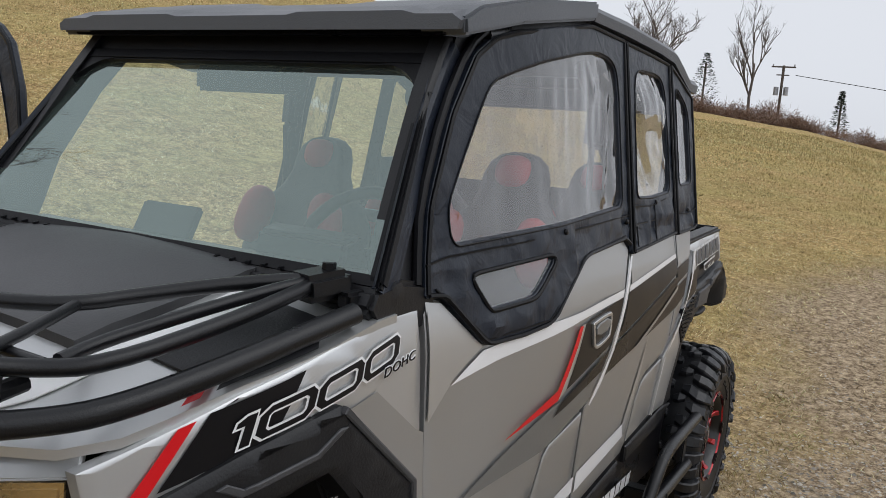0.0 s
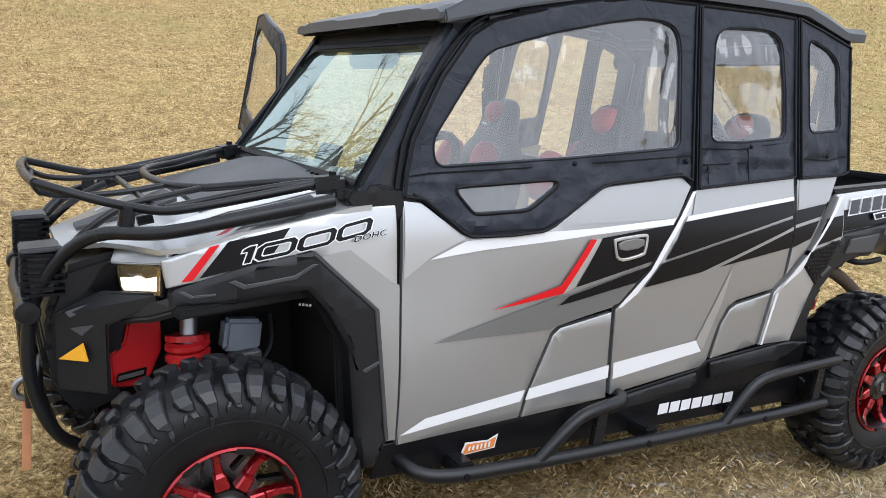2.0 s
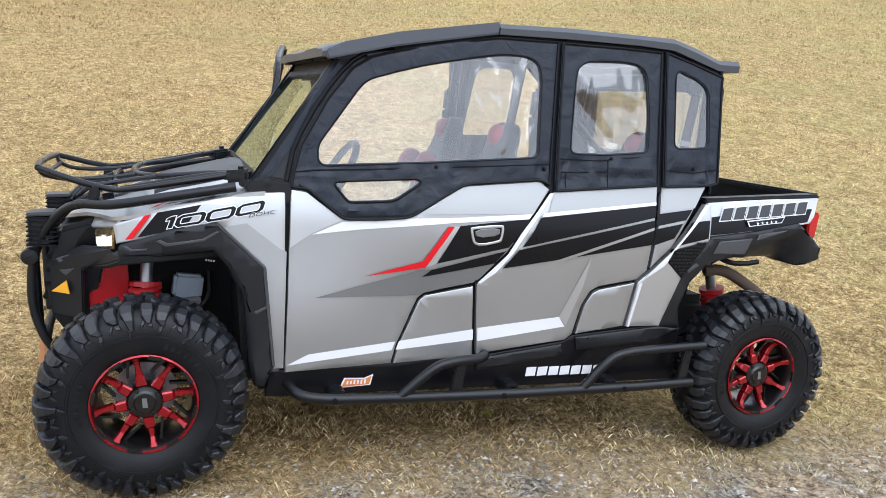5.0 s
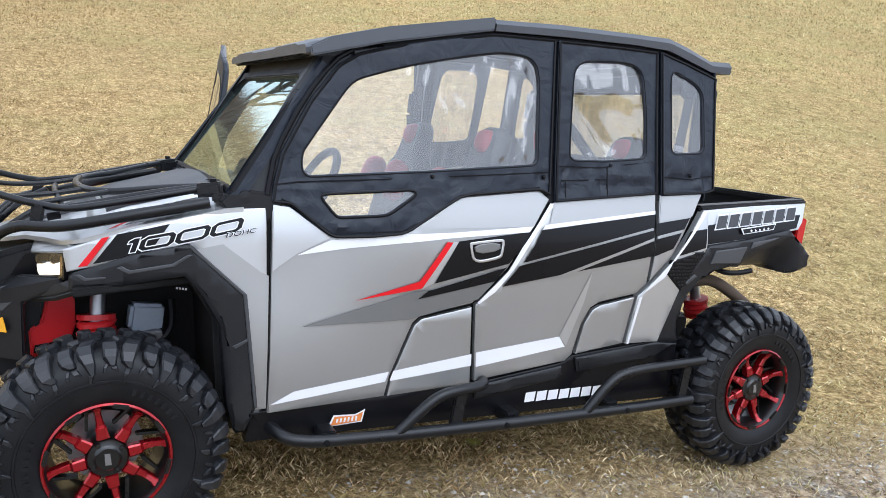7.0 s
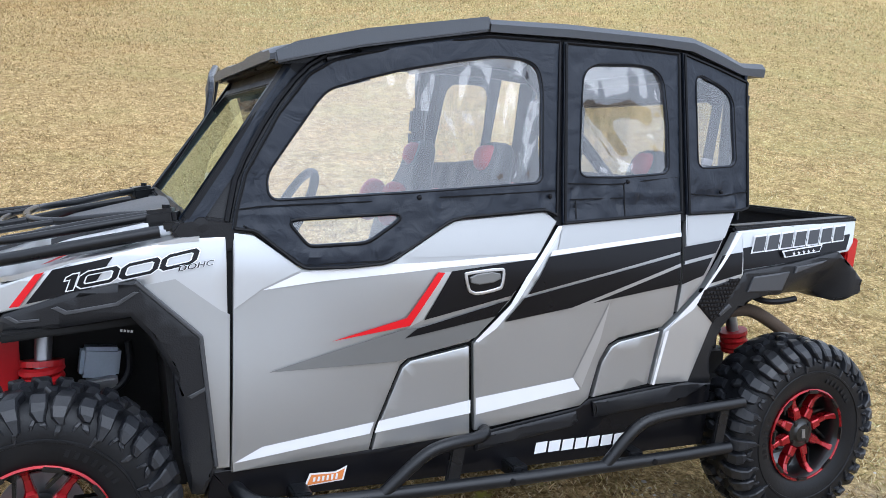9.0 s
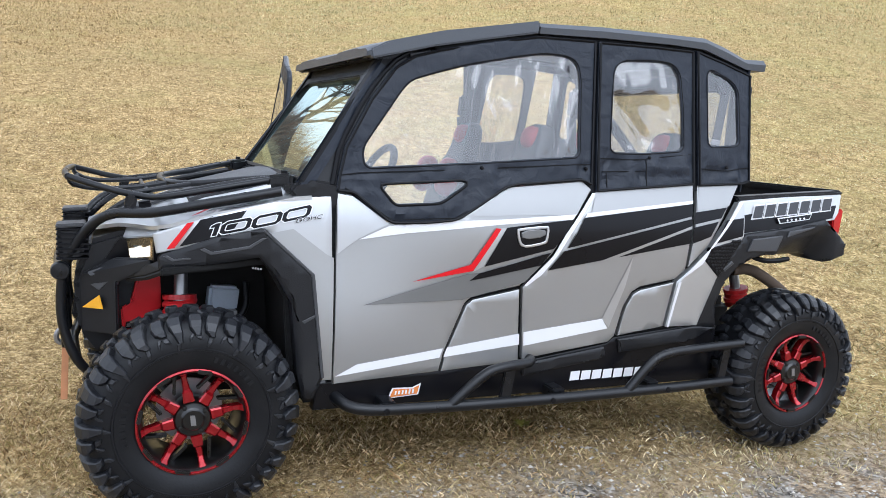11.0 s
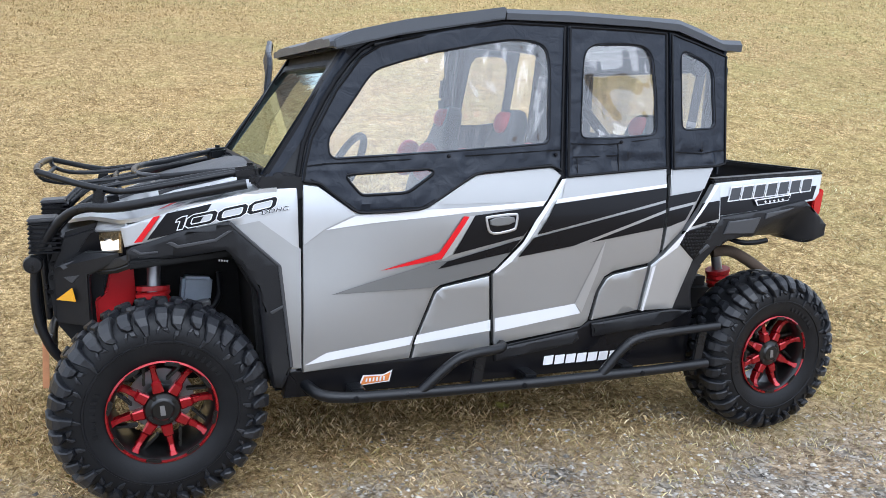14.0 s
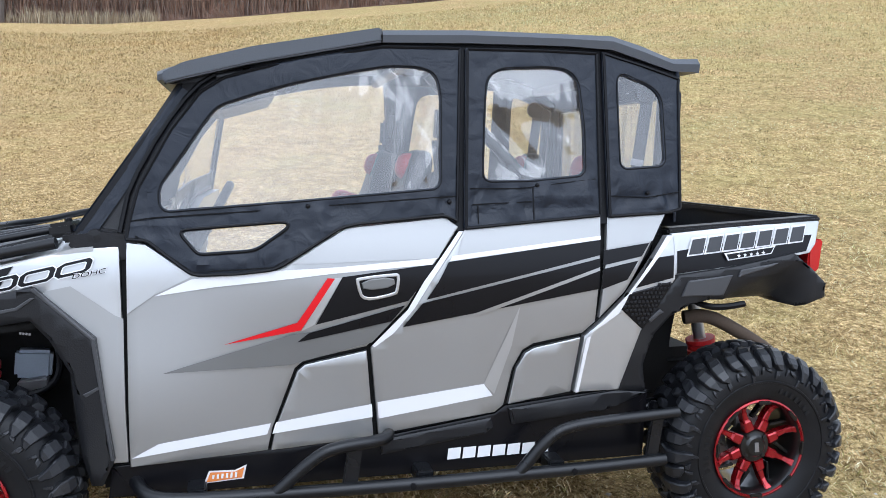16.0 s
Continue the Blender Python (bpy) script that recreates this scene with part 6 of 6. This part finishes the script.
def blade(x, y, h, w, lean):
    a = rnd.uniform(0, math.tau)
    b = rnd.uniform(0, math.tau)
    z = ground_z(x, y) - 0.004
    i = len(gv)
    dx, dy = math.cos(a) * w, math.sin(a) * w
    lx, ly = math.cos(b) * lean, math.sin(b) * lean
    gv.extend(((x - dx, y - dy, z), (x + dx, y + dy, z), (x + lx * 0.4 + dx * 0.6, y + ly * 0.4 + dy * 0.6, z + h * 0.65), (x + lx, y + ly, z + h)))
    gf.extend(((i, i + 1, i + 2), (i, i + 2, i + 3)))


for _ in range(360000):
    d = 1.2 + 14 * rnd.random() ** 1.5
    a = radians(rnd.uniform(-8, 125))
    x, y = 0.2 + d * math.cos(a), -2.6 + d * math.sin(a)
    g = gravel_share(x, y)
    if rnd.random() < g * 0.93:
        continue
    clump = noise.noise((x * 2.2, y * 2.2, 1.0))
    h = (0.008 + 0.018 * rnd.random()) * (1.2 + clump)
    blade(x, y, h, rnd.uniform(0.0007, 0.0014) * (1 + d * 0.13), rnd.uniform(0.008, 0.034))
# taller tufts that the mower missed, close round the wheels and along the track's edge
for _ in range(70):
    x, y = rnd.uniform(-2.5, 5.0), rnd.gauss(0.6, 0.5)
    if gravel_share(x, y) > 0.85:
        continue
    for _ in range(rnd.randint(14, 40)):
        blade(x + rnd.gauss(0, 0.035), y + rnd.gauss(0, 0.035), rnd.uniform(0.015, 0.045), rnd.uniform(0.0006, 0.0012), rnd.uniform(0.015, 0.06))
scatter("dry_grass", gv, gf, STRAW, "short dry straw-coloured grass blades over the lawn", "grass")

TUFT = island_shader("matted_straw", [(0.30, 0.218, 0.102), (0.42, 0.312, 0.148), (0.50, 0.38, 0.182), (0.60, 0.465, 0.232), (0.72, 0.58, 0.32), (0.57, 0.455, 0.22), (0.46, 0.375, 0.165), (0.38, 0.275, 0.13)], patches=GROWTH)
gv, gf = [], []
# tufts further up the slope, larger with the distance
for _ in range(560000):
    d = 4.5 + 46 * rnd.random() ** 1.6
    a = radians(rnd.uniform(-14, 122))
    x, y = 0.2 + d * math.cos(a), -2.6 + d * math.sin(a)
    if gravel_share(x, y) > 0.6:
        continue
    w = 0.0005 * d * rnd.uniform(0.6, 1.4) * (1.0 + 0.4 * noise.noise((x * 2.4, y * 2.4, 6.0)))
    blade(x, y, w * rnd.uniform(1.6, 4.2), w, w * rnd.uniform(0.5, 2.5))
scatter("lawn_tufts", gv, gf, TUFT, "matted straw tufts up the dormant slope", "grass")

sv, sf = [], []
for _ in range(42000):
    x, y = rnd.uniform(-2.2, 8.5), rnd.uniform(-1.3, 1.3)
    if rnd.random() > gravel_share(x, y) ** 1.3 * min(1.0, max(0.12, (6.0 - x) / 2.5)):
        continue
    s = rnd.uniform(0.003, 0.010) * (1.7 if rnd.random() < 0.06 else 1)
    z, i, t = ground_z(x, y), len(sv), rnd.uniform(0, math.tau)
    for k in range(5):
        q = t + k * math.tau / 5
        sv.append((x + s * rnd.uniform(0.8, 1.25) * math.cos(q), y + s * rnd.uniform(0.8, 1.25) * math.sin(q), z + s * rnd.uniform(-0.1, 0.3)))
    sv.append((x + rnd.uniform(-0.3, 0.3) * s, y + rnd.uniform(-0.3, 0.3) * s, z + s * rnd.uniform(0.5, 0.9)))
    sf.extend((i + k, i + (k + 1) % 5, i + 5) for k in range(5))
scatter("gravel", sv, sf, STONES, "loose grey gravel of the track", "gravel")

LEAFY = shader("yellowing_leaf", (0.33, 0.29, 0.05), 0.6, 0, 0.25, 30, 200, 0.2)
rn = random.Random(5)
weed = thing("weed", "small yellowing weed rosette on the bare ground", "weed", (1.606, 0.557, 0.0))
for k in range(9):
    a, ln = k * 0.72 + rn.uniform(-0.2, 0.2), rn.uniform(0.035, 0.06)
    bm = bmesh.new()
    rows = []
    for q in range(5):
        f = q / 4
        wd = 0.011 * math.sin(math.pi * min(0.97, 0.12 + 0.86 * f))
        c = Vector((1.606 + math.cos(a) * ln * f, 0.557 + math.sin(a) * ln * f, 0.012 + 0.05 * f * (1 - 0.6 * f)))
        s = Vector((-math.sin(a), math.cos(a), 0)) * wd
        rows.append([bm.verts.new(c - s), bm.verts.new(c + Vector((0, 0, -0.003))), bm.verts.new(c + s)])
    for p, q in zip(rows, rows[1:]):
        bm.faces.new((p[0], p[1], q[1], q[0]))
        bm.faces.new((p[1], p[2], q[2], q[1]))
    part("leaf", bm, LEAFY, weed, smooth=True)

# ---- distance: ridge with scrub, bare trees, a pole and a pale shed ----
BARK = shader("bare_bark", (0.12, 0.10, 0.085), 0.9, 0, 0.3, 2, 12, 0.4)
SCRUB = island_shader("winter_scrub", [(0.15, 0.085, 0.06), (0.25, 0.145, 0.10), (0.30, 0.20, 0.145), (0.18, 0.13, 0.105), (0.27, 0.225, 0.19)])
REED = island_shader("dead_reeds", [(0.28, 0.22, 0.14), (0.40, 0.32, 0.21), (0.20, 0.15, 0.10), (0.48, 0.42, 0.30)])
EVERGREEN = island_shader("evergreen_needles", [(0.02, 0.03, 0.018), (0.035, 0.05, 0.025), (0.05, 0.06, 0.03)])
POLEWOOD = shader("pole_wood", (0.10, 0.08, 0.065), 0.9, 0, 0.2, 1, 10, 0.3)
SHEDWALL = shader("cream_siding", (0.72, 0.68, 0.58), 0.7, 0, 0.05, 0.6, 5, 0.2)
SHEDROOF = shader("shed_roof", (0.12, 0.11, 0.10), 0.8, 0, 0.15, 0.6, 5, 0.2)


def ridge_at(az, r):
    a = radians(az)
    x, y = 0.4 + r * math.cos(a), -2.0 + r * math.sin(a)
    return x, y, ground_z(x, y)


def bare_tree(az, r, height, seed, lean=0.0, label="bare leafless tree on the ridge", depth=5, spread=0.55):
    """A leafless tree: tapered trunk, forking limbs and fine twigs."""
    rn = random.Random(seed)
    at = Vector(ridge_at(az, r))
    top = thing("bare_tree", label, "tree", tuple(at), "ridge trees")
    trunk, twig = bmesh.new(), bmesh.new()

    def limb(p, d, length, rad, level):
        n = 4
        bm = trunk if level < 3 else twig
        seg = 7 if level < 2 else (5 if level < 3 else 3)
        pts = [p]
        for k in range(n):
            d = (d + Vector((rn.gauss(0, 0.10), rn.gauss(0, 0.10), rn.gauss(0.02, 0.08)))).normalized()
            pts.append(pts[-1] + d * length / n)
        rings = []
        for k, q in enumerate(pts):
            u = d.orthogonal().normalized()
            w = d.cross(u)
            rr = rad * (1 - 0.42 * k / n)
            rings.append([bm.verts.new(q + (u * math.cos(j * math.tau / seg) + w * math.sin(j * math.tau / seg)) * rr) for j in range(seg)])
        for a, b in zip(rings, rings[1:]):
            for j in range(seg):
                bm.faces.new((a[j], a[(j + 1) % seg], b[(j + 1) % seg], b[j]))
        if level >= depth:
            return
        for _ in range(rn.randint(2, 4) if level else rn.randint(4, 6)):
            t = rn.uniform(0.45, 1.0)
            q = pts[min(n, int(t * n))]
            side = Vector((rn.gauss(0, 1), rn.gauss(0, 1), rn.gauss(0.1, 0.5))).normalized()
            limb(q, (d * (1 - spread) + side * spread + Vector((0, 0, 0.30))).normalized(), length * rn.uniform(0.5, 0.75), rad * (0.56 if level else 0.5), level + 1)

    limb(at - Vector((0, 0, 0.3)), Vector((lean * math.sin(radians(az)), -lean * math.cos(radians(az)), 1)).normalized(), height * 0.42, min(height * 0.0115, 0.28), 0)
    part("trunk", trunk, BARK, top, smooth=True)
    part("crown", twig, BARK, top, "fine bare twigs")
    return top


def scrub(name, az0, az1, r, count, height, material, label, category, seed, stems=6):
    """A thicket of fine upright stems along the ridge."""
    rn = random.Random(seed)
    v, f = [], []
    for _ in range(count):
        az, rr = rn.uniform(az0, az1), r + rn.uniform(0, 5)
        x, y, z = ridge_at(az, rr)
        z = max(z, ridge_at(az, RIDGE)[2] - 0.2)
        big = height * (0.6 + 0.8 * abs(noise.noise((az * 0.7, 3.0, rr * 0.2))))
        for _ in range(stems):
            px, py = x + rn.gauss(0, 0.25), y + rn.gauss(0, 0.25)
            h, w = big * rn.uniform(0.4, 1.1), rn.uniform(0.012, 0.03)
            lx, ly, a = rn.gauss(0, 0.22) * h, rn.gauss(0, 0.22) * h, rn.uniform(0, math.pi)
            dx, dy, i = math.cos(a) * w, math.sin(a) * w, len(v)
            v.extend(((px - dx, py - dy, z - 0.3), (px + dx, py + dy, z - 0.3), (px + lx * 0.4 + dx, py + ly * 0.4 + dy, z + h * 0.6), (px + lx * 0.4 - dx, py + ly * 0.4 - dy, z + h * 0.6), (px + lx, py + ly, z + h)))
            f.extend(((i, i + 1, i + 2, i + 3), (i + 3, i + 2, i + 4)))
    return scatter(name, v, f, material, label, category)


def bushes(az0, az1, r, count, low, high, material, label, seed):
    """Rounded leafless thickets of fine twigs, each mound of its own height."""
    rn = random.Random(seed)
    v, f = [], []
    for _ in range(count):
        az, rr = rn.uniform(az0, az1), r + rn.uniform(0, 4)
        x, y, z = ridge_at(az, rr)
        z = max(z, ridge_at(az, RIDGE)[2] - 0.2)
        h, w = rn.uniform(low, high) * (0.6 + 0.9 * abs(noise.noise((az * 0.45, seed, 0.3)))), rn.uniform(0.5, 1.1)
        for _ in range(240):
            a, k, e = rn.uniform(0, math.tau), rn.random() ** 0.5, rn.random()
            e = e * math.sqrt(max(0.05, 1 - k * k * 0.8))
            c = Vector((x + w * k * math.cos(a), y + w * k * math.sin(a), z + h * e - 0.1))
            d = Vector((math.cos(a) * k + rn.gauss(0, 0.5), math.sin(a) * k + rn.gauss(0, 0.5), 0.7 + rn.gauss(0, 0.4))).normalized() * rn.uniform(0.2, 0.5)
            s = d.orthogonal().normalized() * rn.uniform(0.008, 0.022)
            i = len(v)
            v.extend((c - s, c + s, c + d))
            f.append((i, i + 1, i + 2))
    return scatter("ridge_scrub", v, f, material, label, "shrubs")


bushes(-12, 9, 60, 120, 0.5, 1.5, SCRUB, "brown leafless scrub along the ridge", 3)
bushes(8, 19, 60, 100, 0.9, 2.1, SCRUB, "tall brown leafless scrub along the ridge", 4)
scrub("ridge_scrub", 9, 19, 62, 160, 2.0, SCRUB, "thin upright saplings in the scrub", "shrubs", 12, 3)
bushes(15, 33, 61, 70, 0.3, 0.7, SCRUB, "low brown scrub along the ridge", 5)
scrub("dead_reeds", 95, 120, 60, 700, 1.3, REED, "tall dead reeds and brush at the lawn's edge", "reeds", 8, 14)
scrub("ridge_scrub", 74, 126, 62.5, 2800, 5.0, SCRUB, "dark reddish brush at the lawn's edge", "shrubs", 9, 12)
bushes(78, 118, 61, 130, 0.4, 1.2, SCRUB, "brown brush at the lawn's edge", 6)
bare_tree(11.6, 64, 11.5, 21, 0.12, spread=0.42)
bare_tree(17.4, 66, 13.0, 22, -0.1)
bare_tree(18.6, 67, 14.0, 25, 0.1)
bare_tree(20.6, 68, 12.0, 23, 0.15)
bare_tree(29.2, 80, 9.0, 24)
bare_tree(2.5, 66, 4.0, 27)
# trees added behind the brush to darken the sky mirrored in the windscreen
for az, r, h, seed in ((86, 66, 16, 41), (91, 64, 20, 42), (95, 66, 22, 43), (99, 65, 19, 44), (109, 66, 22, 45), (114, 65, 18, 46)):
    bare_tree(az, r, h, seed, 0.0, "added bare tree that darkens the windscreen's reflection", 5, 0.5)
# a tall one, mirrored in the windscreen
bare_tree(104, 61, 34.0, 31, 0.0, "tall bare tree behind the brush", 6, 0.45)

pole_at = ridge_at(9.7, 66)
pole = thing("utility_pole", "weathered wooden utility pole with cross-arm and transformers", "utility pole", pole_at)
px, py, pz = pole_at
part("mast", tube([(px, py, pz - 0.3), (px, py, pz + 4.9)], 0.10, 8, 0), POLEWOOD, pole)
part("cross_arm", box((0.10, 1.7, 0.10), (px, py, pz + 4.8), (0, 0, 8), 0.01), POLEWOOD, pole)
part("cross_arm", box((0.08, 0.9, 0.08), (px, py, pz + 4.2), (0, 0, 8), 0.01), POLEWOOD, pole)
for s in (-1, 1):
    part("transformer", tube([(px - 0.05, py + s * 0.35, pz + 2.7), (px - 0.05, py + s * 0.35, pz + 3.3)], 0.18, 10, 0), STEEL, pole)
    part("insulator", tube([(px, py + s * 0.75, pz + 4.8), (px, py + s * 0.75, pz + 5.0)], 0.05, 6, 0), STEEL, pole)
part("cable", tube([(px, py - 0.9, pz + 4.2), (px + 6, py - 12, pz + 3.2), (px + 14, py - 26, pz + 2.6)], 0.025, 5, 3), BINDING, pole)

for az, r, h, wd in ((14.6, 63.0, 4.4, 1.5), (6.1, 63.0, 3.3, 0.7)):
    rn = random.Random(int(az * 10))
    base = Vector(ridge_at(az, r))
    top = thing("evergreen_tree", "dark green conifer on the ridge", "tree", tuple(base))
    part("trunk", tube([tuple(base - Vector((0, 0, 0.3))), tuple(base + Vector((0, 0, h * 0.9)))], 0.08, 6, 0), BARK, top)
    bm = bmesh.new()
    for _ in range(900):
        k = rn.random() ** 0.7
        a, rad = rn.uniform(0, math.tau), wd * (1.05 - k) * rn.uniform(0.5, 1.1)
        c = base + Vector((rad * math.cos(a), rad * math.sin(a), 0.2 + h * k))
        d = Vector((math.cos(a), math.sin(a), rn.uniform(-0.4, 0.5))) * rn.uniform(0.1, 0.26)
        s = Vector((-math.sin(a), math.cos(a), rn.uniform(-0.5, 0.5))) * rn.uniform(0.03, 0.08)
        bm.faces.new([bm.verts.new(c + q) for q in (-s, s, d)])
    part("crown", bm, EVERGREEN, top)

sx, sy, sz = ridge_at(25.7, 84)
sz = 1.45 + 84 * math.tan(radians(7.2)) - 0.2
shed = thing("shed", "cream-sided gabled shed with a dark roof behind the ridge", "shed", (sx, sy, sz))
aim = Matrix.Translation((sx, sy, sz)) @ Matrix.Rotation(radians(25.7 - 12), 4, "Z")
walls = prism([(-2.2, -1.5), (2.2, -1.5), (2.2, 2.0), (0, 3.1), (-2.2, 2.0)], 0, 7, 0.0)
walls.transform(aim @ Matrix.Rotation(radians(-90), 4, "Z"))
part("wall", walls, SHEDWALL, shed)
for s in (-1, 1):
    bm = prism([(0, 3.12), (s * 2.4, 1.92), (s * 2.4, 2.0), (0, 3.24)], -0.2, 7.2, 0.0)
    bm.transform(aim @ Matrix.Rotation(radians(-90), 4, "Z"))
    part("roof", bm, SHEDROOF, shed)
bm = box((0.45, 0.06, 0.5), (-0.0, -0.02, 2.35), bevel=0.01)
bm.transform(aim @ Matrix.Rotation(radians(-90), 4, "Z"))
part("gable_vent", bm, SHEDROOF, shed)
